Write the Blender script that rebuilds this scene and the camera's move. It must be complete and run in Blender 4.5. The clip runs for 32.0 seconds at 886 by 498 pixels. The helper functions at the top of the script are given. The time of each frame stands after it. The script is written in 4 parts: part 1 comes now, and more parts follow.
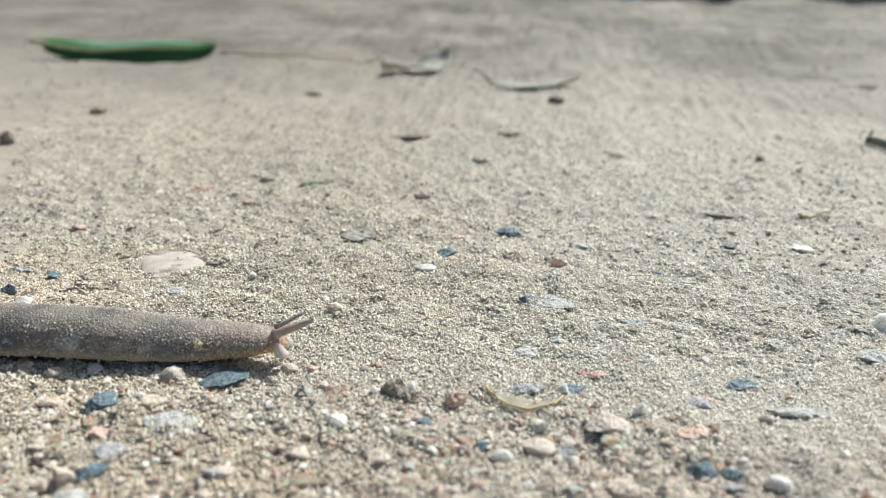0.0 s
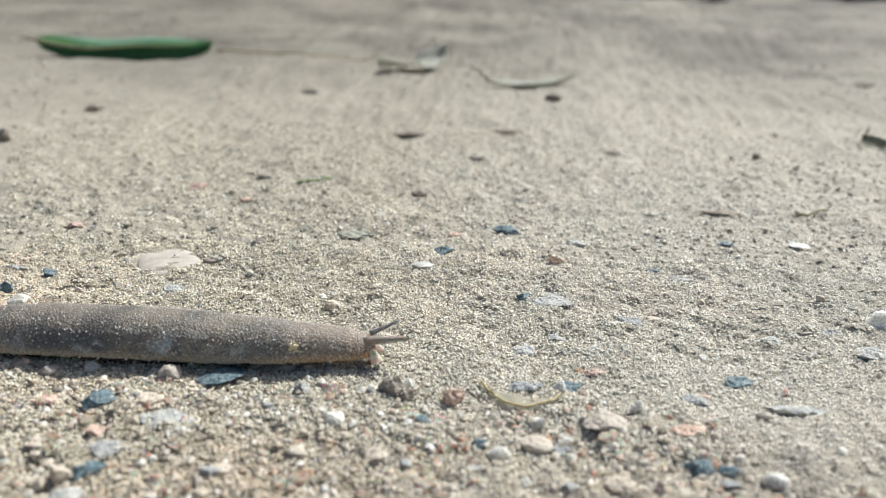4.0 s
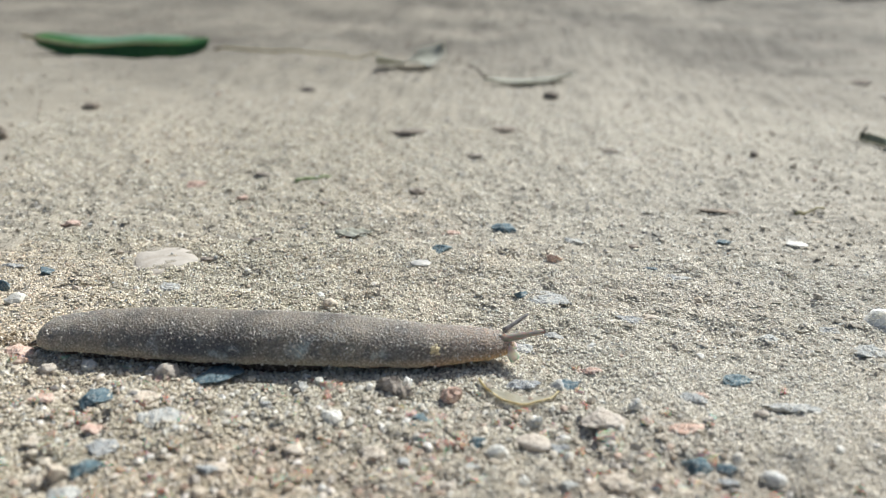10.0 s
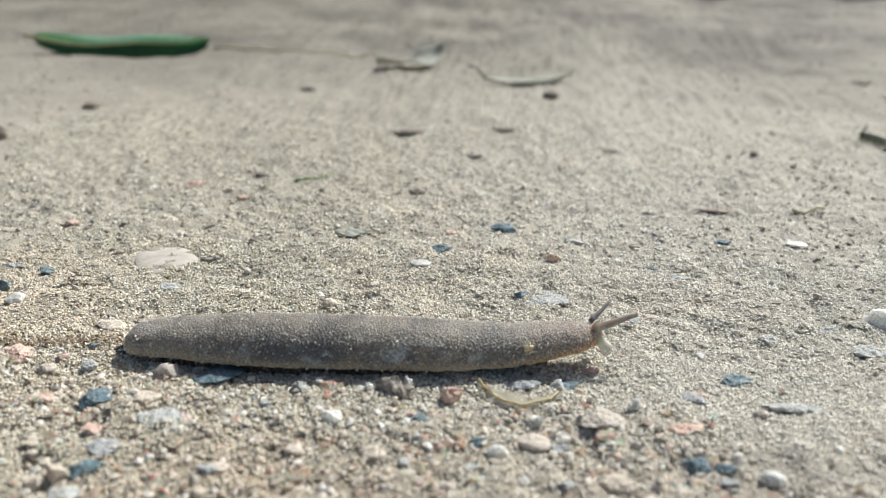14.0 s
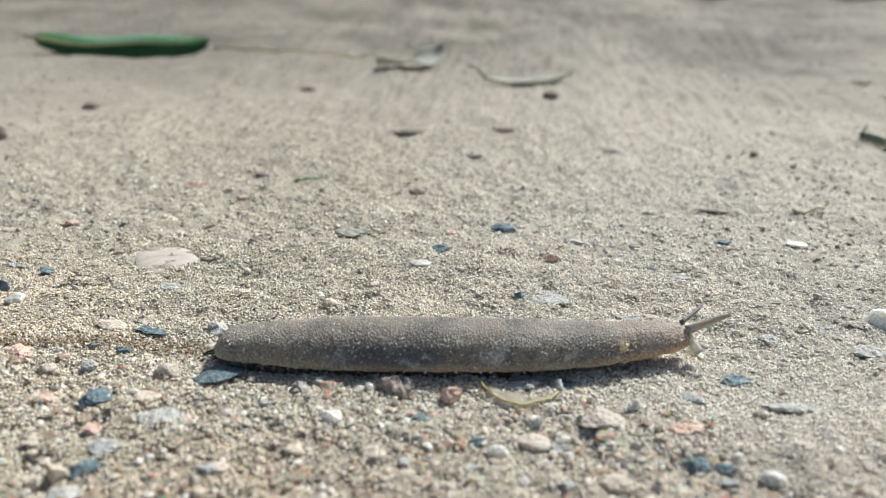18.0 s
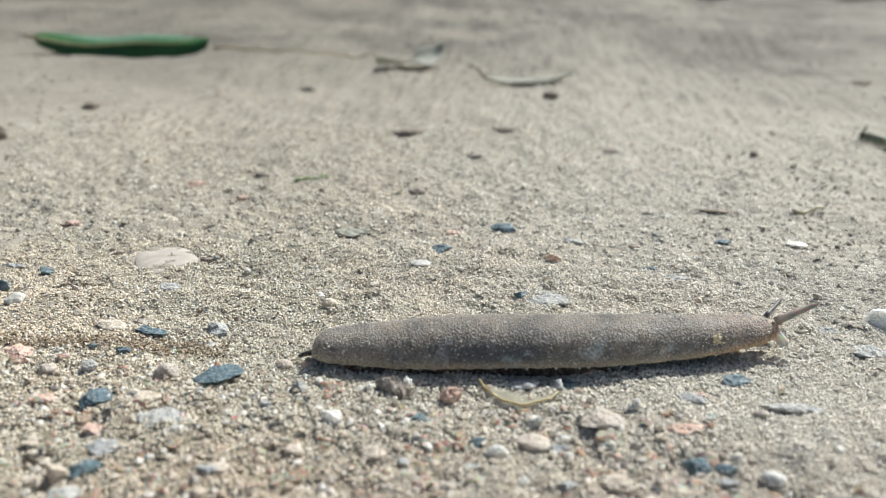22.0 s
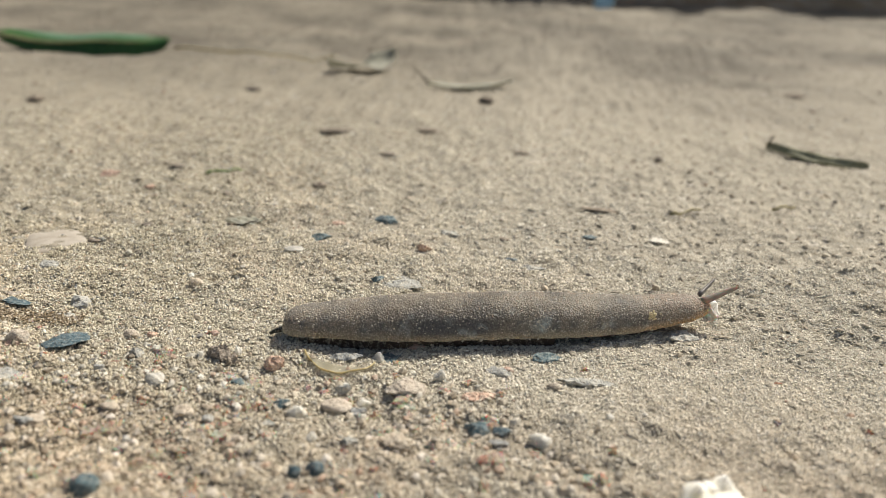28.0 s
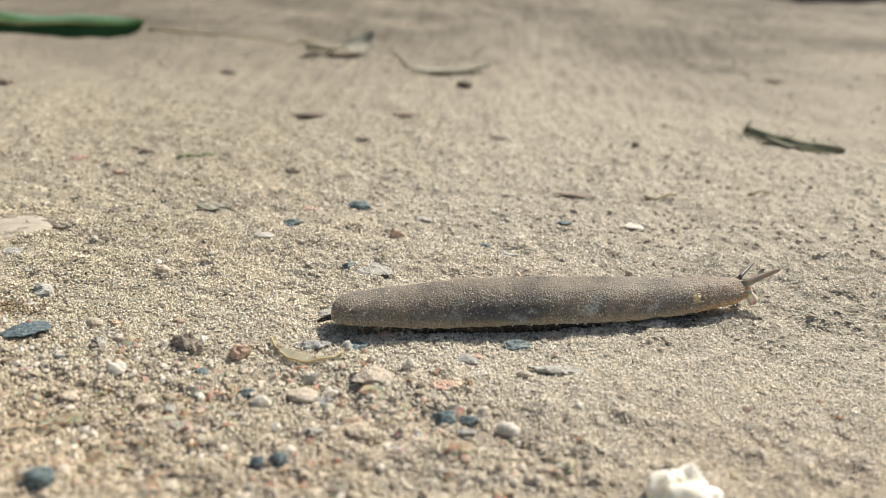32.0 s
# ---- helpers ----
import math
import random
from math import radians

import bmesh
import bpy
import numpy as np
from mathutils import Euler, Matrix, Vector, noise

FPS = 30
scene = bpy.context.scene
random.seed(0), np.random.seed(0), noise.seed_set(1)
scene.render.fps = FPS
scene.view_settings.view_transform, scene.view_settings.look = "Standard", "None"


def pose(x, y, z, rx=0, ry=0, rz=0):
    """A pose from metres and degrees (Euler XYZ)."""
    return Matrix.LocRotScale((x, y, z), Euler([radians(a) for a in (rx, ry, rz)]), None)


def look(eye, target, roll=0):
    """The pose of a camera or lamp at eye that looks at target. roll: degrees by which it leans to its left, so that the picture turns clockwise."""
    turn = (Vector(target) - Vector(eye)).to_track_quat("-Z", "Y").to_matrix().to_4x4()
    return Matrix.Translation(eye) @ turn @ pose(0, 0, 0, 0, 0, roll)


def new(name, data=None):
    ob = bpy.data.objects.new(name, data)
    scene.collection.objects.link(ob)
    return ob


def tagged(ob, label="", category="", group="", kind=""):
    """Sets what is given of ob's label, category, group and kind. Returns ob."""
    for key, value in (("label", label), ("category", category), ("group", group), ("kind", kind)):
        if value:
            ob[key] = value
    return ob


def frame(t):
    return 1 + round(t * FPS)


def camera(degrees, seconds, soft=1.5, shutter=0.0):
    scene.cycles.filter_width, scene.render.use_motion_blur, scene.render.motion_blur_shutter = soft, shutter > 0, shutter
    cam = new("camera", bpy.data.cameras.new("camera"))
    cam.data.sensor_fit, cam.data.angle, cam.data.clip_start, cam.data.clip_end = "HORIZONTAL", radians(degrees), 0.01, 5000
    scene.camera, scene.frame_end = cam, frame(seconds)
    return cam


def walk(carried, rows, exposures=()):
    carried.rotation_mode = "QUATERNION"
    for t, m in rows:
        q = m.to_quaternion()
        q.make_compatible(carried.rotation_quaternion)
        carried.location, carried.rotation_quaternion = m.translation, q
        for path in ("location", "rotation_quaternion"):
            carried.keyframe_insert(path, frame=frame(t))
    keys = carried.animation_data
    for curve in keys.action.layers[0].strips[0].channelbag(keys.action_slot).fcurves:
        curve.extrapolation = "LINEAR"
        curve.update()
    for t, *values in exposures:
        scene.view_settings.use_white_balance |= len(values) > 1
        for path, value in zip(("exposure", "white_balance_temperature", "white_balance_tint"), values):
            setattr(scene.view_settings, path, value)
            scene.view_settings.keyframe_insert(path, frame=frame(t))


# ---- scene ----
import functools

cam = camera(58.2, 32.0, 0.45)
PATH = [
    (0, (0.03130, -0.08784, 0.06099), (0.01325, 0.09797, -0.01075), 0.58),
    (0.5, (0.03130, -0.08784, 0.06099), (0.01325, 0.09797, -0.01075), 0.58),
    (1, (0.03129, -0.08785, 0.06101), (0.01324, 0.09797, -0.01074), 0.58),
    (1.5, (0.03114, -0.08788, 0.06105), (0.01332, 0.09792, -0.01078), 0.60),
    (2, (0.03125, -0.08788, 0.06097), (0.01351, 0.09790, -0.01093), 0.61),
    (2.5, (0.03119, -0.08785, 0.06101), (0.01370, 0.09788, -0.01110), 0.64),
    (3, (0.03119, -0.08782, 0.06098), (0.01392, 0.09790, -0.01121), 0.67),
    (3.5, (0.03117, -0.08783, 0.06092), (0.01411, 0.09787, -0.01138), 0.70),
    (5.5, (0.03123, -0.08765, 0.06095), (0.01328, 0.09814, -0.01088), 0.57),
    (6, (0.03116, -0.08768, 0.06096), (0.01325, 0.09813, -0.01082), 0.56),
    (6.5, (0.03118, -0.08767, 0.06093), (0.01326, 0.09816, -0.01081), 0.59),
    (7, (0.03120, -0.08766, 0.06099), (0.01336, 0.09814, -0.01085), 0.58),
    (7.5, (0.03119, -0.08767, 0.06091), (0.01357, 0.09811, -0.01103), 0.61),
    (8, (0.03126, -0.08772, 0.06093), (0.01377, 0.09802, -0.01115), 0.62),
    (8.5, (0.03131, -0.08774, 0.06092), (0.01398, 0.09797, -0.01128), 0.64),
    (9, (0.03132, -0.08769, 0.06092), (0.01416, 0.09796, -0.01146), 0.66),
    (9.5, (0.03120, -0.08765, 0.06092), (0.01437, 0.09796, -0.01166), 0.69),
    (10, (0.03116, -0.08767, 0.06093), (0.01456, 0.09790, -0.01179), 0.73),
    (10.5, (0.03118, -0.08767, 0.06099), (0.01459, 0.09787, -0.01182), 0.74),
    (11, (0.03118, -0.08767, 0.06099), (0.01459, 0.09787, -0.01182), 0.74),
    (11.5, (0.03118, -0.08767, 0.06099), (0.01459, 0.09787, -0.01182), 0.74),
    (12, (0.03118, -0.08767, 0.06099), (0.01459, 0.09787, -0.01182), 0.74),
    (12.5, (0.03118, -0.08767, 0.06099), (0.01459, 0.09787, -0.01182), 0.74),
    (13, (0.03118, -0.08767, 0.06099), (0.01459, 0.09787, -0.01182), 0.74),
    (13.5, (0.03118, -0.08767, 0.06099), (0.01459, 0.09787, -0.01182), 0.74),
    (14, (0.03118, -0.08767, 0.06099), (0.01459, 0.09787, -0.01182), 0.74),
    (14.5, (0.03118, -0.08767, 0.06099), (0.01459, 0.09787, -0.01182), 0.74),
    (16.5, (0.03118, -0.08767, 0.06099), (0.01459, 0.09787, -0.01182), 0.74),
    (17, (0.03118, -0.08767, 0.06099), (0.01459, 0.09787, -0.01182), 0.74),
    (17.5, (0.03118, -0.08767, 0.06099), (0.01459, 0.09787, -0.01182), 0.74),
    (18, (0.03118, -0.08767, 0.06099), (0.01459, 0.09787, -0.01182), 0.74),
    (18.5, (0.03118, -0.08767, 0.06099), (0.01459, 0.09787, -0.01182), 0.74),
    (19, (0.03118, -0.08767, 0.06099), (0.01459, 0.09787, -0.01182), 0.74),
    (19.5, (0.03118, -0.08768, 0.06100), (0.01460, 0.09786, -0.01181), 0.74),
    (20, (0.03118, -0.08768, 0.06100), (0.01460, 0.09786, -0.01181), 0.74),
    (20.5, (0.03118, -0.08768, 0.06100), (0.01460, 0.09786, -0.01181), 0.74),
    (21, (0.03118, -0.08768, 0.06100), (0.01460, 0.09786, -0.01181), 0.74),
    (21.5, (0.03118, -0.08768, 0.06100), (0.01460, 0.09786, -0.01181), 0.74),
    (22, (0.03120, -0.08768, 0.06100), (0.01460, 0.09786, -0.01181), 0.74),
    (22.5, (0.03119, -0.08771, 0.06098), (0.01460, 0.09793, -0.01157), 0.74),
    (23, (0.03117, -0.08798, 0.06111), (0.01456, 0.09796, -0.01066), 0.73),
    (23.5, (0.03236, -0.08854, 0.06147), (0.01537, 0.09772, -0.00938), 0.63),
    (24, (0.03647, -0.09079, 0.06148), (0.01763, 0.09522, -0.00956), 0.36),
    (24.5, (0.04121, -0.09241, 0.06302), (0.02212, 0.09375, -0.00756), 0.38),
    (25, (0.04746, -0.09334, 0.06347), (0.02745, 0.09279, -0.00693), 0.52),
    (25.5, (0.05072, -0.09439, 0.06419), (0.03019, 0.09181, -0.00585), 0.65),
    (27.5, (0.05789, -0.09549, 0.06123), (0.03961, 0.09083, -0.00914), 1.83),
    (28, (0.05824, -0.09560, 0.06129), (0.04231, 0.09076, -0.00954), 2.19),
    (28.5, (0.05837, -0.09397, 0.06029), (0.04440, 0.09248, -0.01073), 2.52),
    (29, (0.05935, -0.09487, 0.06095), (0.04580, 0.09131, -0.01083), 2.63),
    (29.5, (0.05946, -0.09509, 0.06111), (0.04588, 0.09083, -0.01133), 2.49),
    (30, (0.05958, -0.09459, 0.06088), (0.04636, 0.09101, -0.01247), 2.42),
    (30.5, (0.05888, -0.09306, 0.06039), (0.04601, 0.09222, -0.01380), 2.37),
    (31, (0.05901, -0.09341, 0.06057), (0.04625, 0.09175, -0.01395), 2.32),
    (31.5, (0.05911, -0.09341, 0.06056), (0.04672, 0.09172, -0.01409), 2.36),
    (32, (0.06033, -0.09354, 0.06092), (0.04876, 0.09181, -0.01331), 2.57),
]
LIGHT = [(0.0, 0.44, 6080, 6), (3.5, 0.42, 6080, 6), (6.0, 0.34, 6080, 6), (22.0, 0.34, 6080, 6), (23.0, 0.21, 6080, 6), (24.0, 0.15, 6080, 6), (25.0, 0.26, 6080, 6), (25.5, 0.26, 6080, 6), (27.5, 0.12, 6950, 8), (30.0, 0.14, 7150, 8), (31.0, 0.24, 7100, 8), (32.0, 0.27, 7050, 8)]
walk(cam, [(t, look(eye, target, roll)) for t, eye, target, roll in PATH], LIGHT)
cam.data.dof.use_dof = True
cam.data.dof.focus_distance = 0.139
cam.data.dof.aperture_fstop = 18.0

# ---- sky and sun: bright soft daylight from above and behind the animal ----
SUN_UP, SUN_ROUND = radians(50), radians(40)
world = bpy.data.worlds.new("sky")
scene.world = world
world.use_nodes = True
sky = world.node_tree.nodes.new("ShaderNodeTexSky")
sky.sky_type, sky.sun_disc = "NISHITA", False
sky.sun_elevation, sky.sun_rotation = SUN_UP, SUN_ROUND
sky.air_density, sky.dust_density = 1.0, 4.0
backing = world.node_tree.nodes["Background"]
world.node_tree.links.new(sky.outputs[0], backing.inputs[0])
backing.inputs[1].default_value = 0.07
sun = new("sun", bpy.data.lights.new("sun", "SUN"))
sun.data.energy, sun.data.angle, sun.data.color = 4.5, radians(1.6), (1.0, 0.96, 0.90)
sun_way = Vector((math.sin(SUN_ROUND) * math.cos(SUN_UP), math.cos(SUN_ROUND) * math.cos(SUN_UP), math.sin(SUN_UP)))
sun.matrix_world = look(sun_way * 5, (0, 0, 0))


# ---- materials ----
def shader(name, rough=0.8, spec=0.4):
    m = bpy.data.materials.new(name)
    m.use_nodes = True
    b = m.node_tree.nodes["Principled BSDF"]
    b.inputs["Roughness"].default_value = rough
    b.inputs["Specular IOR Level"].default_value = spec
    return m, m.node_tree, b


def node(tree, kind, **values):
    n = tree.nodes.new("ShaderNode" + kind)
    for key, value in values.items():
        n.inputs[key].default_value = value
    return n


def ramp(tree, source, stops, mode="LINEAR"):
    r = tree.nodes.new("ShaderNodeValToRGB")
    r.color_ramp.interpolation = mode
    e = r.color_ramp.elements
    while len(e) < len(stops):
        e.new(0.5)
    for slot, (at, colour) in zip(e, stops):
        slot.position, slot.color = at, (*colour, 1)
    tree.links.new(source, r.inputs[0])
    return r.outputs[0]


def mix(tree, a, b, factor, blend="MIX"):
    n = tree.nodes.new("ShaderNodeMix")
    n.data_type, n.blend_type = "RGBA", blend
    for slot, value in ((n.inputs[0], factor), (n.inputs[6], a), (n.inputs[7], b)):
        if isinstance(value, bpy.types.NodeSocket):
            tree.links.new(value, slot)
        else:
            slot.default_value = value if isinstance(value, (int, float)) else (*value, 1)
    return n.outputs[2]


def noise_at(tree, coords, scale, detail=4, rough=0.55):
    n = node(tree, "TexNoise", Scale=scale, Detail=detail, Roughness=rough)
    tree.links.new(coords, n.inputs["Vector"])
    return n.outputs["Fac"]


def relief(tree, b, height, strength, distance):
    n = node(tree, "Bump", Strength=strength, Distance=distance)
    tree.links.new(height, n.inputs["Height"])
    tree.links.new(n.outputs[0], b.inputs["Normal"])


def place(tree):
    return tree.nodes.new("ShaderNodeNewGeometry").outputs["Position"]


def local(tree):
    return tree.nodes.new("ShaderNodeTexCoord").outputs["Object"]


def far_shade(t, p):
    """1 further off, where shade is put into the ground's colour, with a ragged edge."""
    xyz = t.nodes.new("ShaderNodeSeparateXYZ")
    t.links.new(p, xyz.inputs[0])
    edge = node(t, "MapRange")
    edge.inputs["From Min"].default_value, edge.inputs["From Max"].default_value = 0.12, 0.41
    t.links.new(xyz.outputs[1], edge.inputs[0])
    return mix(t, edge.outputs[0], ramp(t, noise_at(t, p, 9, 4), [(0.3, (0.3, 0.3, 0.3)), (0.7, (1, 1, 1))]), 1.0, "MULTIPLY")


def dust_on(t, p, c, much):
    """Paler dry dust where the sand is trodden."""
    xyz = t.nodes.new("ShaderNodeSeparateXYZ")
    t.links.new(p, xyz.inputs[0])
    dusty = node(t, "MapRange")
    dusty.inputs["From Min"].default_value, dusty.inputs["From Max"].default_value = -0.012, 0.065
    t.links.new(xyz.outputs[0], dusty.inputs[0])
    return mix(t, c, mix(t, c, (0.86, 0.82, 0.745), much), dusty.outputs[0])


def earthy(t, p, c):
    """Browner damp soil on the gravelly strip, with a ragged edge."""
    xyz = t.nodes.new("ShaderNodeSeparateXYZ")
    t.links.new(p, xyz.inputs[0])
    near = node(t, "MapRange")
    near.inputs["From Min"].default_value, near.inputs["From Max"].default_value = 0.016, -0.006
    t.links.new(xyz.outputs[1], near.inputs[0])
    ragged = ramp(t, noise_at(t, p, 60, 4, 0.6), [(0.3, (0.45, 0.45, 0.45)), (0.6, (1, 1, 1))])
    return mix(t, c, mix(t, c, (0.88, 0.855, 0.835), 1.0, "MULTIPLY"), mix(t, near.outputs[0], ragged, 1.0, "MULTIPLY"))


def sand_material():
    m, t, b = shader("sand", 0.85, 0.35)
    p = place(t)
    broad = ramp(t, noise_at(t, p, 14, 3), [(0.3, (0.33, 0.295, 0.235)), (0.7, (0.43, 0.39, 0.31))])
    far = ramp(t, noise_at(t, p, 3.5, 2), [(0.35, (0.74, 0.73, 0.70)), (0.65, (1.0, 1.0, 1.0))])
    broad = mix(t, broad, far, 0.8, "MULTIPLY")
    fine = ramp(t, noise_at(t, p, 1500, 3, 0.7), [(0.25, (0.15, 0.13, 0.10)), (0.45, (0.36, 0.325, 0.26)), (0.62, (0.48, 0.44, 0.36)), (0.8, (0.68, 0.64, 0.56))])
    grit = node(t, "TexVoronoi", Scale=420)
    t.links.new(p, grit.inputs["Vector"])
    speck = ramp(t, grit.outputs["Color"], [(0.0, (0.12, 0.13, 0.15)), (0.1, (0.30, 0.27, 0.22)), (0.8, (0.34, 0.28, 0.21)), (0.9, (0.75, 0.73, 0.70))], "CONSTANT")
    c = mix(t, broad, fine, 0.45)
    c = mix(t, c, speck, 0.25)
    c = dust_on(t, p, c, 0.06)
    c = mix(t, c, mix(t, c, (0.22, 0.217, 0.22), 1.0, "MULTIPLY"), far_shade(t, p))
    c = earthy(t, p, c)
    t.links.new(c, b.inputs["Base Color"])
    relief(t, b, noise_at(t, p, 1800, 4, 0.7), 0.9, 0.0004)
    return m


def grain_material():
    m, t, b = shader("sand_grains", 0.55, 0.35)
    r = t.nodes.new("ShaderNodeNewGeometry").outputs["Random Per Island"]
    c = ramp(t, r, [(0.0, (0.10, 0.10, 0.095)), (0.03, (0.28, 0.24, 0.18)), (0.09, (0.52, 0.47, 0.36)), (0.30, (0.63, 0.575, 0.455)),
                    (0.55, (0.70, 0.65, 0.53)), (0.78, (0.78, 0.74, 0.64)), (0.90, (0.60, 0.46, 0.36)), (0.925, (0.85, 0.84, 0.79)), (0.98, (0.28, 0.31, 0.33))], "CONSTANT")
    g = ramp(t, noise_at(t, place(t), 2200, 3), [(0.3, (0.84, 0.83, 0.81)), (0.7, (1.12, 1.12, 1.1))])
    patch = ramp(t, noise_at(t, place(t), 75, 4, 0.65), [(0.30, (0.84, 0.82, 0.80)), (0.46, (0.98, 0.98, 0.97)), (0.60, (1.0, 1.0, 1.0)), (0.75, (1.06, 1.0, 0.97))])
    c = mix(t, c, patch, 0.8, "MULTIPLY")
    tint = ramp(t, noise_at(t, place(t), 16, 3, 0.6), [(0.32, (0.86, 0.87, 0.88)), (0.48, (1.0, 1.0, 1.0)), (0.66, (1.07, 0.99, 0.95))])
    c = mix(t, c, tint, 0.9, "MULTIPLY")
    c = dust_on(t, place(t), c, 0.55)
    damp = ramp(t, noise_at(t, place(t), 330, 3, 0.6), [(0.30, (0.68, 0.66, 0.60)), (0.45, (1.0, 1.0, 1.0))])
    c = mix(t, c, damp, 0.7, "MULTIPLY")
    c = mix(t, c, g, 1.0, "MULTIPLY")
    c = earthy(t, place(t), c)
    t.links.new(c, b.inputs["Base Color"])
    return m


def gravel_material():
    """Mixed gravel: each piece has its own colour, with grain and dust on it."""
    m, t, b = shader("gravel", 0.65, 0.45)
    r = t.nodes.new("ShaderNodeObjectInfo").outputs["Random"]
    c = ramp(t, r, [(0.0, (0.20, 0.22, 0.23)), (0.03, (0.42, 0.36, 0.28)), (0.16, (0.55, 0.48, 0.385)), (0.40, (0.62, 0.56, 0.46)),
                    (0.66, (0.66, 0.61, 0.53)), (0.82, (0.58, 0.46, 0.38)), (0.90, (0.74, 0.72, 0.67))], "CONSTANT")
    p = local(t)
    g = ramp(t, noise_at(t, p, 1.6, 5, 0.7), [(0.3, (0.70, 0.69, 0.66)), (0.7, (1.12, 1.12, 1.1))])
    t.links.new(mix(t, mix(t, c, g, 1.0, "MULTIPLY"), (0.92, 0.90, 0.88), 1.0, "MULTIPLY"), b.inputs["Base Color"])
    relief(t, b, noise_at(t, p, 4.0, 4, 0.7), 0.7, 0.2)
    b.inputs["Subsurface Weight"].default_value = 0.8
    b.inputs["Subsurface Scale"].default_value = 0.0014
    return m


def grit_material():
    m, t, b = shader("coarse_grit", 0.6, 0.45)
    r = t.nodes.new("ShaderNodeNewGeometry").outputs["Random Per Island"]
    c = ramp(t, r, [(0.0, (0.25, 0.24, 0.225)), (0.05, (0.38, 0.33, 0.26)), (0.18, (0.50, 0.44, 0.35)), (0.42, (0.59, 0.53, 0.43)),
                    (0.68, (0.64, 0.61, 0.54)), (0.86, (0.55, 0.42, 0.33)), (0.92, (0.76, 0.74, 0.69))], "CONSTANT")
    tint = ramp(t, noise_at(t, place(t), 16, 3, 0.6), [(0.32, (0.86, 0.87, 0.88)), (0.48, (1.0, 1.0, 1.0)), (0.66, (1.07, 0.99, 0.95))])
    c = mix(t, c, tint, 0.9, "MULTIPLY")
    c = mix(t, c, mix(t, c, (0.27, 0.266, 0.27), 1.0, "MULTIPLY"), far_shade(t, place(t)))
    g = ramp(t, noise_at(t, place(t), 1500, 4, 0.7), [(0.3, (0.60, 0.60, 0.58)), (0.7, (1.12, 1.12, 1.12))])
    c = mix(t, c, g, 1.0, "MULTIPLY")
    c = earthy(t, place(t), c)
    t.links.new(c, b.inputs["Base Color"])
    return m


def stone_material(name, stops, rough=0.7, scale=700, bump=0.0003, spec=0.4, clear=0.0, dusty=0.5):
    m, t, b = shader(name, rough, spec)
    p = local(t)
    n = noise_at(t, p, scale, 5, 0.65)
    c = ramp(t, n, stops)
    dust = ramp(t, noise_at(t, p, scale * 2.6, 3, 0.8), [(0.50, (0, 0, 0)), (0.62, (1, 1, 1))])
    c = mix(t, c, (0.58, 0.54, 0.46), mix(t, (0, 0, 0), (dusty, dusty, dusty), dust))
    odd = ramp(t, t.nodes.new("ShaderNodeObjectInfo").outputs["Random"], [(0.0, (0.78, 0.78, 0.80)), (1.0, (1.1, 1.06, 1.0))])
    t.links.new(mix(t, c, odd, 1.0, "MULTIPLY"), b.inputs["Base Color"])
    relief(t, b, noise_at(t, p, scale * 1.7, 4, 0.7), 0.8, bump)
    if clear:
        b.inputs["Subsurface Weight"].default_value = clear
        b.inputs["Subsurface Radius"].default_value = (1, 1, 1)
        b.inputs["Subsurface Scale"].default_value = 0.0022
    return m


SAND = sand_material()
GRAINS = grain_material()
GRAVEL = gravel_material()
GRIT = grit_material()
SLATE = stone_material("blue_slate", [(0.3, (0.040, 0.078, 0.100)), (0.55, (0.085, 0.15, 0.185)), (0.75, (0.20, 0.28, 0.31))], 0.6, 900, 0.0004, 0.4, 0.0, 0.4)
GREY = stone_material("grey_stone", [(0.3, (0.33, 0.345, 0.345)), (0.6, (0.46, 0.48, 0.48)), (0.8, (0.60, 0.61, 0.60))], 0.85, 900, 0.0006, 0.25, 0.0, 0.85)
WHITE = stone_material("white_quartz", [(0.25, (0.45, 0.45, 0.42)), (0.6, (0.56, 0.56, 0.53)), (0.8, (0.68, 0.68, 0.64))], 0.4, 600, 0.0002, 0.5, 1.0, 0.6)
CREAM = stone_material("cream_stone", [(0.25, (0.44, 0.37, 0.295)), (0.55, (0.60, 0.53, 0.445)), (0.8, (0.72, 0.67, 0.59))], 0.85, 800, 0.0006, 0.3, 0.3, 0.6)
PINK = stone_material("pink_stone", [(0.25, (0.52, 0.34, 0.265)), (0.55, (0.68, 0.49, 0.405)), (0.8, (0.78, 0.66, 0.58))], 0.85, 800, 0.0006, 0.3, 0.0, 0.6)
CLOD = stone_material("brown_clod", [(0.3, (0.33, 0.28, 0.23)), (0.6, (0.48, 0.42, 0.355)), (0.8, (0.62, 0.56, 0.48))], 0.95, 1200, 0.0009, 0.2, 0.0, 0.5)
DARK = stone_material("dark_clod", [(0.3, (0.12, 0.10, 0.083)), (0.6, (0.23, 0.195, 0.165)), (0.8, (0.34, 0.295, 0.25))], 0.9)
PLATE = stone_material("beige_plate", [(0.25, (0.40, 0.35, 0.28)), (0.55, (0.53, 0.48, 0.41)), (0.8, (0.64, 0.59, 0.52))], 0.7, 260, 0.0002)
CHALK = stone_material("chalk", [(0.25, (0.86, 0.82, 0.68)), (0.55, (0.93, 0.92, 0.86)), (0.8, (0.95, 0.95, 0.93))], 0.8, 300, 0.0003, 0.3, 1.0, 0.0)


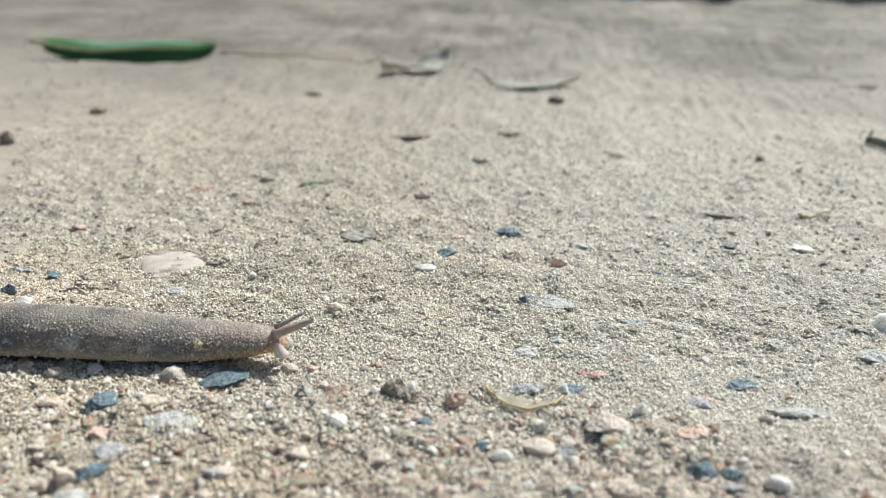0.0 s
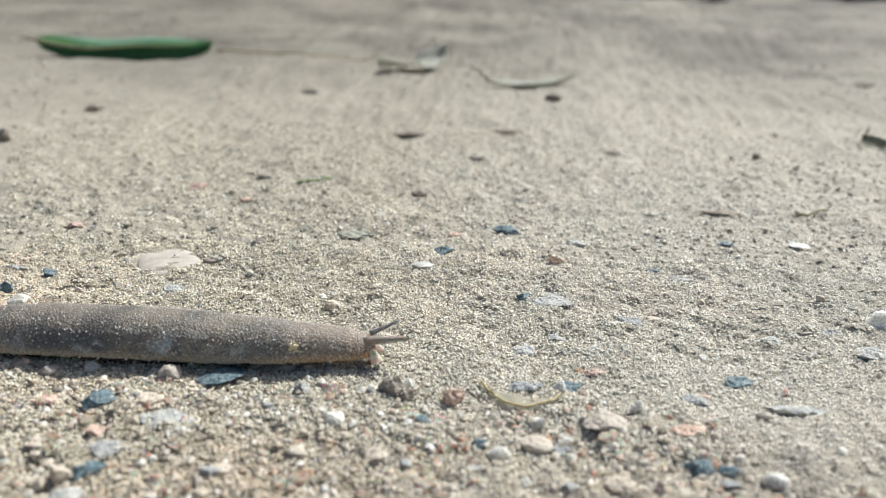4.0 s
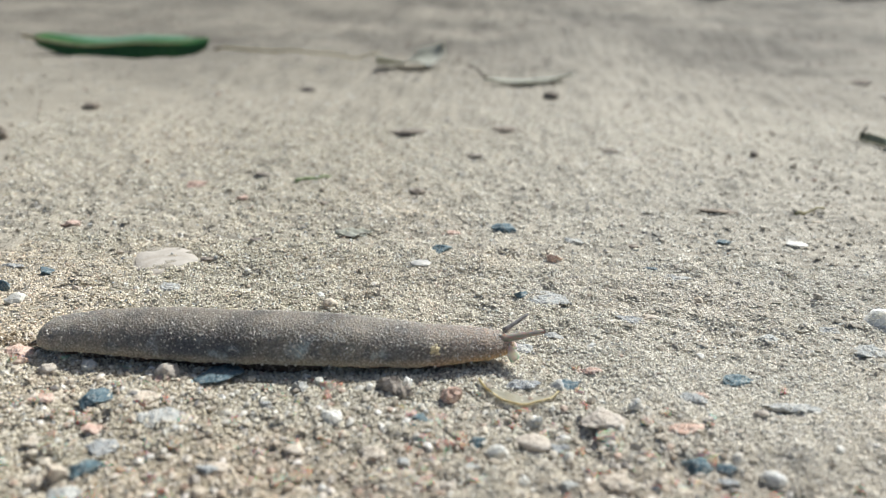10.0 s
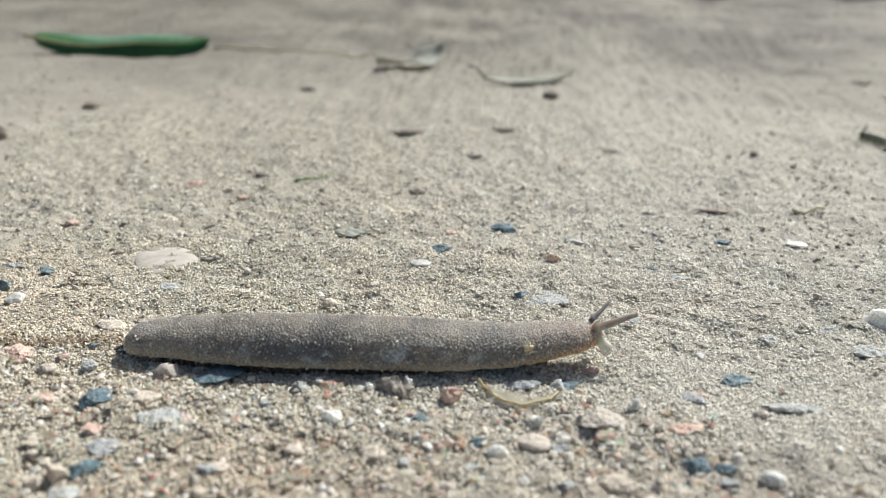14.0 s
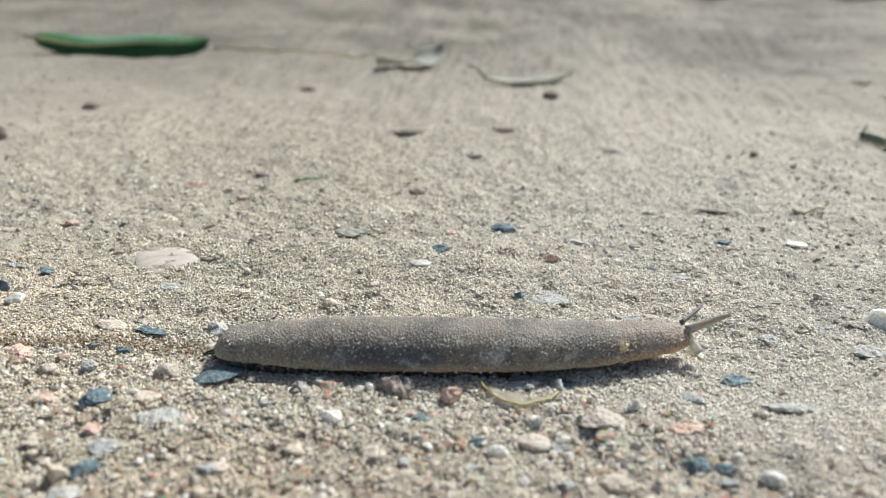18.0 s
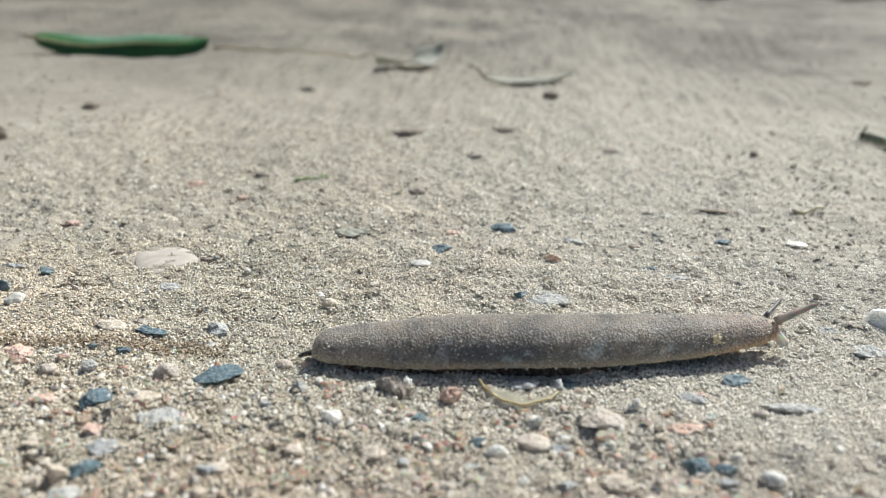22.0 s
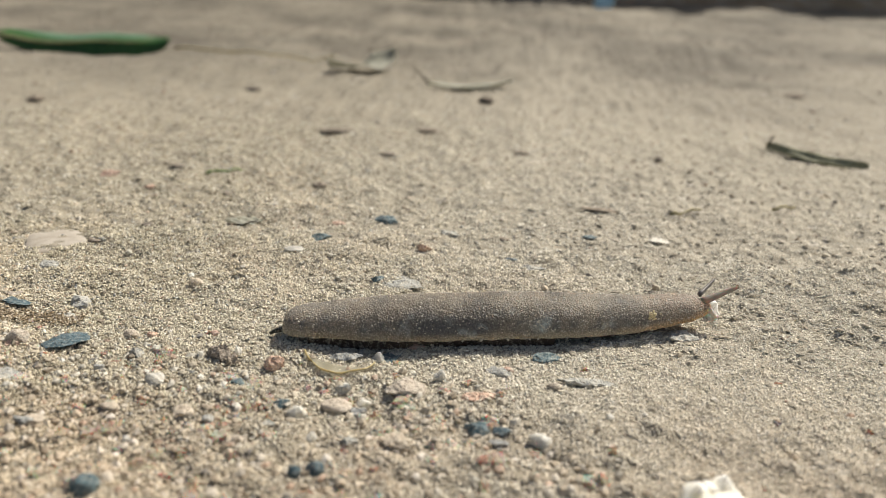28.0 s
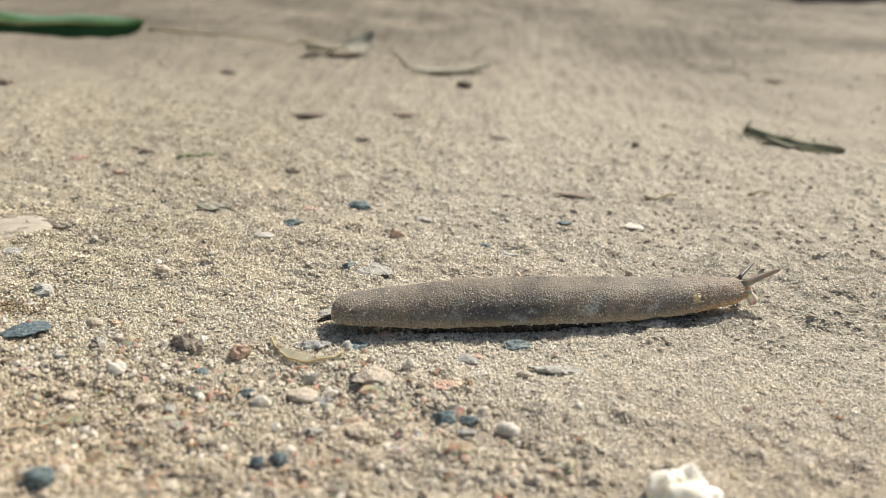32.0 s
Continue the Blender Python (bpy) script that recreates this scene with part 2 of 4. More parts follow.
def skin_material(name, pale, mid, dark, head):
    m, t, b = shader(name, 0.55, 0.4)
    rest = t.nodes.new("ShaderNodeAttribute")
    rest.attribute_name = "rest"
    p = rest.outputs["Vector"]
    xyz = t.nodes.new("ShaderNodeSeparateXYZ")
    t.links.new(p, xyz.inputs[0])
    blotch = ramp(t, noise_at(t, p, 170, 4, 0.6), [(0.32, dark), (0.5, mid), (0.72, tuple(v * 1.25 for v in mid))])
    # darker cloudy band along the flank
    up = node(t, "MapRange")
    up.inputs["From Min"].default_value, up.inputs["From Max"].default_value = 0.0, 0.009
    t.links.new(xyz.outputs[2], up.inputs[0])
    along = node(t, "MapRange")
    along.inputs["From Min"].default_value, along.inputs["From Max"].default_value = 0.008, 0.062
    t.links.new(xyz.outputs[0], along.inputs[0])
    hind = ramp(t, along.outputs[0], [(0.05, (0.1, 0.1, 0.1)), (0.3, (1, 1, 1)), (0.75, (1, 1, 1)), (1.0, (0.3, 0.3, 0.3))])
    band = ramp(t, up.outputs[0], [(0.14, (0, 0, 0)), (0.36, (1, 1, 1)), (0.46, (1, 1, 1)), (0.74, (0, 0, 0))])
    cloud = ramp(t, noise_at(t, p, 110, 2), [(0.40, (0, 0, 0)), (0.56, (1, 1, 1))])
    c = mix(t, blotch, (0.055, 0.065, 0.08), mix(t, (0, 0, 0), cloud, mix(t, (0, 0, 0), mix(t, (0, 0, 0), (0.8, 0.8, 0.8), hind), band)))
    fleck = ramp(t, noise_at(t, p, 480, 3, 0.6), [(0.52, (0, 0, 0)), (0.64, (1, 1, 1))])
    c = mix(t, c, (0.085, 0.088, 0.095), mix(t, (0, 0, 0), mix(t, (0, 0, 0), (0.65, 0.65, 0.65), fleck), band))
    # pale blue sheen patches along the flank, put into the colour
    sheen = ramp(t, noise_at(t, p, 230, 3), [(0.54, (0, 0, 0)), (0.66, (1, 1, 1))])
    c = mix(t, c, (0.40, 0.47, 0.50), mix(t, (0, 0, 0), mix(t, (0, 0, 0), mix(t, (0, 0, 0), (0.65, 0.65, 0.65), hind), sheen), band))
    # darker pigment along the back, and the shaded flank lightened by colour
    back = ramp(t, up.outputs[0], [(0.45, (1.45, 1.45, 1.45)), (0.85, (0.80, 0.78, 0.76))])
    c = mix(t, c, back, 1.0, "MULTIPLY")
    rim = ramp(t, up.outputs[0], [(0.14, (1, 1, 1)), (0.32, (0, 0, 0))])
    c = mix(t, c, pale, mix(t, (0, 0, 0), (0.85, 0.85, 0.85), rim))
    fore = node(t, "MapRange")
    fore.inputs["From Min"].default_value, fore.inputs["From Max"].default_value = 0.052, 0.0725
    t.links.new(xyz.outputs[0], fore.inputs[0])
    c = mix(t, c, head, mix(t, (0, 0, 0), (0.65, 0.65, 0.65), ramp(t, fore.outputs[0], [(0.2, (0, 0, 0)), (1.0, (1, 1, 1))])))
    lip = mix(t, (0, 0, 0), rim, ramp(t, fore.outputs[0], [(0.1, (0, 0, 0)), (0.7, (1, 1, 1))]))
    c = mix(t, c, (0.66, 0.38, 0.15), mix(t, (0, 0, 0), (0.8, 0.8, 0.8), lip))
    glow = mix(t, (0.75, 0.75, 0.75), (1, 1, 1), lip)
    t.links.new(glow, b.inputs["Subsurface Weight"])
    warts = node(t, "TexVoronoi", Scale=1500)
    t.links.new(p, warts.inputs["Vector"])
    wart = ramp(t, warts.outputs["Distance"], [(0.12, (1, 1, 1)), (0.38, (0, 0, 0))])
    which = ramp(t, warts.outputs["Color"], [(0.0, (0.02, 0.02, 0.02)), (0.5, (0.1, 0.1, 0.1)), (0.8, (0.25, 0.25, 0.25)), (0.95, (0.8, 0.8, 0.8))], "CONSTANT")
    c = mix(t, c, (0.50, 0.47, 0.42), mix(t, (0, 0, 0), wart, which))
    small = node(t, "TexVoronoi", Scale=3300)
    t.links.new(p, small.inputs["Vector"])
    pimple = ramp(t, small.outputs["Distance"], [(0.1, (1, 1, 1)), (0.6, (0, 0, 0))])
    c = mix(t, c, ramp(t, small.outputs["Distance"], [(0.1, (1.5, 1.48, 1.45)), (0.7, (0.66, 0.66, 0.66))]), 0.85, "MULTIPLY")
    t.links.new(c, b.inputs["Base Color"])
    high = mix(t, wart, pimple, 0.55)
    relief(t, b, high, 0.8, 0.00028)
    b.inputs["Subsurface Radius"].default_value = (1.0, 0.75, 0.55)
    b.inputs["Subsurface Scale"].default_value = 0.0022
    return m


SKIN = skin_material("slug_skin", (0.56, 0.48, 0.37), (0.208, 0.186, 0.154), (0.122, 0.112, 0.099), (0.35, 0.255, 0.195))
def clear_flesh(name, colour, clear):
    """Watery see-through flesh of the feelers."""
    m, t, b = shader(name, 0.45, 0.4)
    c = ramp(t, noise_at(t, local(t), 900, 4), [(0.3, tuple(0.8 * v for v in colour)), (0.7, colour)])
    t.links.new(c, b.inputs["Base Color"])
    b.inputs["Transmission Weight"].default_value = clear
    b.inputs["IOR"].default_value = 1.2
    b.inputs["Subsurface Weight"].default_value = 0.6
    b.inputs["Subsurface Scale"].default_value = 0.0012
    return m


SOLE = stone_material("slug_sole", [(0.3, (0.03, 0.018, 0.013)), (0.7, (0.06, 0.038, 0.026))], 0.4, 500, 0.0001)
HORN = stone_material("horn_grey", [(0.3, (0.07, 0.065, 0.07)), (0.7, (0.17, 0.155, 0.15))], 0.3, 1500, 0.00005, 0.5, 0.3)
HORN_PALE = clear_flesh("horn_pale", (0.46, 0.43, 0.38), 0.5)
FEELER = clear_flesh("feeler_pale", (0.88, 0.86, 0.78), 0.55)
TIP = stone_material("dark_tip", [(0.3, (0.012, 0.014, 0.010)), (0.7, (0.05, 0.05, 0.035))], 0.35, 900, 0.0001)
SPECK = stone_material("skin_speck", [(0.3, (0.50, 0.47, 0.42)), (0.7, (0.74, 0.72, 0.67))], 0.35, 900, 0.00005)
SLIME = stone_material("damp_sand", [(0.3, (0.13, 0.095, 0.055)), (0.6, (0.26, 0.20, 0.12)), (0.8, (0.44, 0.37, 0.25))], 0.3, 900, 0.0001, 0.6)
YELLOW = stone_material("yellow_crumb", [(0.3, (0.52, 0.44, 0.26)), (0.7, (0.74, 0.68, 0.48))], 0.8, 1500, 0.0001)


def leaf_material(name, low, high, rib, rough, scale, glow=0.35, sheer=0.0, pale=None):
    m, t, b = shader(name, rough, 0.5)
    p = local(t)
    c = ramp(t, noise_at(t, p, scale, 4), [(0.3, low), (0.7, high)])
    xyz = t.nodes.new("ShaderNodeSeparateXYZ")
    t.links.new(p, xyz.inputs[0])
    veins = node(t, "TexWave", Scale=scale * 0.9, Distortion=2.0)
    t.links.new(p, veins.inputs["Vector"])
    if pale:
        # the far half's pale sky reflection, painted into the leaf's colour
        side = node(t, "MapRange")
        side.inputs["From Min"].default_value, side.inputs["From Max"].default_value = 0.007, 0.012
        t.links.new(xyz.outputs[1], side.inputs[0])
        c = mix(t, c, pale, side.outputs[0])
    c = mix(t, c, rib, mix(t, (0, 0, 0), (0.25, 0.25, 0.25), ramp(t, veins.outputs["Fac"], [(0.8, (0, 0, 0)), (0.97, (1, 1, 1))])))
    t.links.new(c, b.inputs["Base Color"])
    relief(t, b, veins.outputs["Fac"], 0.3, 0.0004)
    through_leaf = node(t, "BsdfTranslucent")
    t.links.new(c, through_leaf.inputs["Color"])
    blend = node(t, "MixShader", Fac=glow)
    t.links.new(b.outputs[0], blend.inputs[1])
    t.links.new(through_leaf.outputs[0], blend.inputs[2])
    clear = node(t, "BsdfTransparent")
    gauze = node(t, "MixShader", Fac=sheer)
    t.links.new(blend.outputs[0], gauze.inputs[1])
    t.links.new(clear.outputs[0], gauze.inputs[2])
    t.links.new((gauze if sheer else blend).outputs[0], t.nodes["Material Output"].inputs["Surface"])
    return m


GREEN = leaf_material("green_leaf", (0.018, 0.072, 0.010), (0.038, 0.12, 0.018), (0.05, 0.12, 0.03), 0.36, 60, 0.08, 0.0, (0.13, 0.25, 0.16))
DRY = leaf_material("dry_leaf", (0.42, 0.42, 0.34), (0.60, 0.60, 0.52), (0.38, 0.32, 0.24), 0.55, 160, 0.4)
OLIVE = leaf_material("olive_dry_leaf", (0.20, 0.21, 0.13), (0.40, 0.40, 0.29), (0.1, 0.09, 0.06), 0.6, 160)
STRAW = leaf_material("straw", (0.36, 0.32, 0.18), (0.55, 0.50, 0.32), (0.3, 0.24, 0.13), 0.5, 300)
HUSK = leaf_material("husk", (0.58, 0.56, 0.46), (0.72, 0.70, 0.60), (0.6, 0.52, 0.34), 0.3, 60, 0.5, 0.45)
RIM = leaf_material("husk_rim", (0.56, 0.46, 0.24), (0.72, 0.62, 0.36), (0.5, 0.38, 0.16), 0.3, 90, 0.4)
BLADE = leaf_material("grass_blade", (0.20, 0.30, 0.13), (0.34, 0.44, 0.22), (0.36, 0.3, 0.14), 0.5, 300)
WOOD = leaf_material("dark_twig", (0.05, 0.04, 0.03), (0.13, 0.10, 0.08), (0.03, 0.025, 0.02), 0.7, 400)
KERB = stone_material("old_wall", [(0.3, (0.30, 0.22, 0.135)), (0.6, (0.43, 0.335, 0.225)), (0.8, (0.52, 0.42, 0.30))], 0.9, 18, 0.004)
PLASTIC, _t, _b = shader("blue_plastic", 0.35)
_t.links.new(ramp(_t, noise_at(_t, local(_t), 120), [(0.3, (0.28, 0.48, 0.60)), (0.7, (0.45, 0.65, 0.75))]), _b.inputs["Base Color"])


# ---- ground ----
@functools.lru_cache(None)
def lattice(seed, n=256):
    return np.random.RandomState(seed).rand(n, n)


def swell(x, y, cell, seed):
    """Smooth value noise, -1 to 1, with bumps of about that cell size."""
    g = lattice(seed)
    u, v = np.asarray(x) / cell + 97.3, np.asarray(y) / cell + 61.7
    i, j = np.floor(u).astype(int), np.floor(v).astype(int)
    a, b = u - i, v - j
    a, b = a * a * (3 - 2 * a), b * b * (3 - 2 * b)
    i, j, k, l = i % 256, j % 256, (i + 1) % 256, (j + 1) % 256
    return 2 * ((g[i, j] * (1 - a) + g[k, j] * a) * (1 - b) + (g[i, l] * (1 - a) + g[k, l] * a) * b) - 1


def crust(x, y):
    """Thin broken plates of dried sand with steep little edges, -1 to 1."""
    v = swell(x * 0.55, y, 0.0070, 41) + 0.7 * swell(x * 0.6, y, 0.0031, 42) + 0.4 * swell(x * 0.7, y * 1.1, 0.0016, 43)
    return np.clip(v * 4.0, -1, 1)


def height(x, y):
    """The ground's height: nearly level sand, rougher further off."""
    x, y = np.asarray(x, float), np.asarray(y, float)
    far = np.clip((y - 0.06) / 0.5, 0, 1)
    rough = 0.35 + 0.65 * np.clip((np.abs(y - 0.017) - 0.006) / 0.010, 0, 1)
    z = 0.0006 * swell(x, y, 0.014, 3) + rough * (0.00060 * swell(x, y, 0.0062, 4) + 0.00055 * swell(x, y, 0.0027, 5) + 0.00030 * swell(x, y, 0.0012, 6))
    z = z + far * (0.0042 * swell(x, y, 0.09, 7) + 0.0028 * swell(x, y, 0.03, 8) + 0.0022 * swell(x, y, 0.011, 9))
    z = z + 0.00026 * rough * np.clip(1.25 - y / 0.085, 0.45, 1) * np.clip((0.42 - y) / 0.15, 0, 1) * crust(x, y)
    # a low ridge of trodden soil far off, steeper on its near side
    z = z + 0.009 * np.exp(-((x - 0.125) / 0.075) ** 2 - ((y - 0.455) / np.where(y < 0.455, 0.030, 0.060)) ** 2)
    return z - 0.0006 * np.exp(-((x + 0.002) / 0.02) ** 2 - ((y + 0.016) / 0.006) ** 2)


def z_at(x, y):
    return float(height(x, y))


def graded(lo, hi, fine, ends, growth):
    """Even steps from lo to hi, growing steps beyond, out to both ends."""
    mid = list(np.arange(lo, hi, fine))
    step, right = fine, [hi]
    while right[-1] < ends[1]:
        step *= growth
        right.append(right[-1] + step)
    step, left = fine, [lo]
    while left[-1] > ends[0]:
        step *= growth
        left.append(left[-1] - step)
    return np.array(left[::-1][:-1] + mid + right)


def mesh_from(name, verts, faces, material, smooth=True):
    me = bpy.data.meshes.new(name)
    verts, faces = np.asarray(verts, np.float32), np.asarray(faces, np.int32)
    me.vertices.add(len(verts))
    me.vertices.foreach_set("co", verts.ravel())
    me.loops.add(faces.size)
    me.loops.foreach_set("vertex_index", faces.ravel())
    me.polygons.add(len(faces))
    me.polygons.foreach_set("loop_start", np.arange(0, faces.size, faces.shape[1], dtype=np.int32))
    me.polygons.foreach_set("use_smooth", np.full(len(faces), smooth))
    me.update(calc_edges=True)
    me.validate()
    if material:
        me.materials.append(material)
    return me


def build_ground():
    xs = graded(-0.085, 0.165, 0.0007, (-80, 80), 1.075)
    ys = graded(-0.03, 0.11, 0.0007, (-80, 80), 1.05)
    gx, gy = np.meshgrid(xs, ys)
    verts = np.stack([gx.ravel(), gy.ravel(), height(gx, gy).ravel() - 0.00008], 1)
    n, k = len(xs), len(ys)
    i = (np.arange(k - 1)[:, None] * n + np.arange(n - 1)[None, :]).ravel()
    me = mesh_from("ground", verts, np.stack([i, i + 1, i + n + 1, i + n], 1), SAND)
    tagged(new("ground", me), "pale beige sandy ground with coarse grit pressed into it", "ground", kind="structure")


build_ground()


def scatter(name, label, count, area, sizes, flat, sink, seed, material, density=None, fine=False, press=None):
    """Many angular grains in one mesh, each a bent icosahedron half sunk in the ground."""
    rng = np.random.RandomState(seed)
    x0, x1, y0, y1 = area
    x, y = rng.uniform(x0, x1, count), rng.uniform(y0, y1, count)
    if density is not None:
        keep = rng.rand(count) < density(x, y)
        x, y = x[keep], y[keep]
    n = len(x)
    bm = bmesh.new()
    if fine:
        made = [bm.verts.new(c) for c in ((1, 0, 0), (-0.5, 0.87, 0), (-0.5, -0.87, 0), (0.5, 0.87, 0.1), (0, 0, 1), (0, 0, -1), (0.4, -0.8, 0.5))]
        bmesh.ops.convex_hull(bm, input=made)
        bm.verts.index_update()
    else:
        bmesh.ops.create_icosphere(bm, subdivisions=1, radius=1)
    base = np.array([v.co[:] for v in bm.verts])
    tri = np.array([[v.index for v in f.verts] for f in bm.faces])
    bm.free()
    size = np.exp(rng.uniform(np.log(sizes[0]), np.log(sizes[1]), n)) / 2
    shape = base[None] * (1 + rng.uniform(-0.28, 0.28, (n, len(base), 1)))
    shape = shape * np.stack([rng.uniform(0.75, 1.3, n), rng.uniform(0.7, 1.1, n), rng.uniform(flat[0], flat[1], n)], 1)[:, None]
    turn, lean = rng.uniform(0, 6.283, n), rng.uniform(-0.5, 0.5, n) * min(1.0, 1.3 * flat[1])
    c, s = np.cos(lean)[:, None], np.sin(lean)[:, None]
    shape = np.stack([shape[..., 0] * c - shape[..., 2] * s, shape[..., 1], shape[..., 0] * s + shape[..., 2] * c], 2)
    c, s = np.cos(turn)[:, None], np.sin(turn)[:, None]
    shape = np.stack([shape[..., 0] * c - shape[..., 1] * s, shape[..., 0] * s + shape[..., 1] * c, shape[..., 2]], 2)
    shape = shape * size[:, None, None]
    z = height(x, y) + size * (rng.uniform(sink[0], sink[1], n) - (press(x, y) if press else 0))
    shape = shape + np.stack([x, y, z], 1)[:, None]
    faces = tri[None] + (np.arange(n) * len(base))[:, None, None]
    me = mesh_from(name, shape.reshape(-1, 3), faces.reshape(-1, 3), material, False)
    return tagged(new(name, me), label, "sand", kind="stuff")


def seen_wedge(x, y):
    """Where the ground is near enough to tell grains apart."""
    reach = 0.062 + 0.62 * (y + 0.03)
    return (np.abs(x - 0.036 - 0.05 * y) < reach)


SLATE_STONES = [
    (-56.8, 45.4, 2.4, 1.9, 0.9), (-60.6, 37.2, 2.7, 2.1, 1.4), (-26.4, 23.5, 5.7, 2.3, 0.5), (-10.7, 12.1, 6.6, 5.6, 0.9), (-25.4, 3.7, 4.7, 3.8, 0.9), (-18.6, -11.8, 4.0, 3.1, 0.9), (20.3, 4.0, 2.3, 1.8, 0.6), (40.9, 16.1, 4.2, 3.2, 0.8), (65.9, 19.5, 4.7, 2.7, 0.6), (56.2, -1.9, 4.1, 3.1, 0.9), (29.6, 79.9, 5.0, 4.0, 0.9), (17.1, 67.5, 4.3, 3.4, 0.9), (33.7, 45.1, 2.3, 1.8, 0.7), (76.6, 76.4, 3.6, 2.5, 0.4), (-33.4, 17.0, 3.2, 1.7, 0.4), (-28.0, 16.9, 2.3, 1.6, 0.4), (28.2, -1.1, 2.2, 1.7, 0.7), (59.2, 61.8, 2.7, 1.9, 0.5), (59.1, -2.9, 2.8, 2.0, 0.5)]
GREY_STONE_STONES = [
    (-18.5, 11.2, 3.4, 2.8, 1.7), (15.0, 10.4, 3.4, 2.8, 2.0), (17.2, 9.6, 2.4, 2.0, 1.3), (-64.3, 47.3, 5.5, 2.7, 0.4), (34.0, 14.7, 5.1, 2.5, 0.6), (71.8, 12.1, 8.7, 2.0, 0.5), (89.0, 30.0, 5.7, 3.8, 0.8), (73.3, 33.2, 5.6, 2.4, 0.5), (19.1, -5.7, 1.8, 1.3, 0.4), (27.5, -6.1, 2.6, 1.3, 0.4), (39.6, -8.5, 1.9, 1.5, 0.5), (-15.7, 20.7, 3.6, 1.4, 0.3), (-30.7, 11.9, 2.2, 1.8, 1.0), (-30.8, 41.1, 4.6, 2.9, 0.5), (63.5, 57.6, 5.5, 2.4, 0.4), (45.0, 75.8, 3.9, 3.1, 0.7), (59.0, -4.8, 2.6, 1.2, 0.4), (2.0, 9.5, 2.3, 1.8, 1.2), (-36.7, 10.7, 2.5, 2.0, 1.0)]
WHITE_STONES = [
    (8.5, 1.7, 3.2, 2.6, 0.9), (64.5, -4.3, 3.0, 2.4, 1.2), (94.8, 41.6, 4.0, 3.2, 3.2), (-16.1, 26.0, 4.3, 3.8, 1.0), (13.9, 57.2, 4.0, 2.8, 0.5), (92.5, 78.7, 4.4, 3.6, 0.5), (34.4, -7.8, 1.8, 1.4, 1.0), (30.8, -2.8, 2.6, 2.1, 1.2), (49.7, 9.5, 2.0, 1.6, 1.6), (39.0, 15.0, 1.8, 1.5, 1.1), (-18.9, -7.6, 4.0, 3.2, 0.6), (-14.0, -0.3, 7.0, 4.2, 0.4), (39.5, 2.1, 1.9, 1.5, 1.3), (74.2, 1.6, 1.1, 0.9, 0.6), (12.2, 9.8, 1.5, 1.2, 0.8), (17.3, 11.8, 1.6, 1.3, 1.3), (-33.5, 24.7, 6.0, 3.0, 0.6), (-55.1, 32.4, 3.8, 3.0, 1.3), (10.1, -10.8, 1.2, 1.0, 0.6)]
MORE_GREY_STONES = [
    (85.0, 37.1, 3.4, 2.3, 0.4), (-4.2, -10.6, 2.7, 2.2, 0.8), (38.8, -0.2, 2.5, 2.0, 0.6), (38.4, 45.3, 8.0, 5.6, 0.35), (35.6, 5.4, 2.0, 1.4, 0.9), (-19.2, -16.1, 4.1, 2.9, 0.6), (33.6, 26.7, 4.0, 2.8, 0.4), (39.2, 32.1, 3.0, 2.1, 0.4), (52.5, 38.9, 4.5, 3.1, 0.7), (-1.5, 4.6, 1.6, 1.1, 0.5), (58.1, 13.3, 3.5, 2.5, 0.4)]
CREAM_STONES = [
    (44.7, 6.0, 5.8, 4.3, 1.2), (-0.4, 39.5, 2.6, 2.1, 1.2), (15.4, -4.2, 3.1, 2.5, 0.8), (-29.6, 27.7, 2.9, 1.6, 0.3), (35.5, 1.1, 4.4, 3.5, 1.1), (-18.2, 3.9, 3.3, 2.4, 0.6), (-47.2, 38.1, 1.6, 1.3, 0.8), (-3.4, -9.8, 3.0, 2.1, 0.7), (56.2, 41.0, 3.0, 2.3, 0.5), (-28.3, -7.0, 2.2, 1.7, 0.6), (5.2, -5.2, 2.4, 1.9, 0.6), (24.3, -9.8, 3.4, 2.0, 0.7), (45.2, -7.6, 3.4, 2.7, 0.9), (-2.3, 16.5, 2.6, 1.8, 1.0), (-21.6, -13.2, 2.6, 1.8, 2.2), (-23.6, -14.5, 2.3, 1.6, 0.9), (66.6, 9.9, 2.0, 1.4, 0.6), (-5.0, -12.2, 1.5, 1.0, 0.6), (-28.1, -6.0, 1.5, 1.0, 0.5)]
PINK_STONES = [
    (23.8, 9.6, 2.9, 2.3, 1.9), (40.3, 65.0, 2.8, 2.2, 1.3), (44.5, 19.9, 3.3, 1.7, 0.4), (-65.9, 70.7, 3.5, 2.8, 0.9), (-50.6, 105.2, 5.0, 4.0, 1.0), (18.7, 78.3, 2.8, 2.0, 0.3), (-41.9, 12.4, 2.1, 1.6, 0.9), (55.7, 4.5, 4.6, 2.3, 0.6), (-18.5, 10.0, 2.3, 1.9, 0.5), (-22.2, -3.5, 3.1, 2.2, 0.6), (59.6, 14.6, 1.9, 1.4, 0.3), (-35.5, 96.5, 2.8, 2.2, 0.5), (-44.4, 15.6, 5.5, 3.8, 0.6), (-33.2, 3.2, 3.5, 2.4, 0.35), (1.4, 16.5, 1.7, 1.2, 0.5), (11.1, 18.5, 1.4, 1.0, 0.5)]
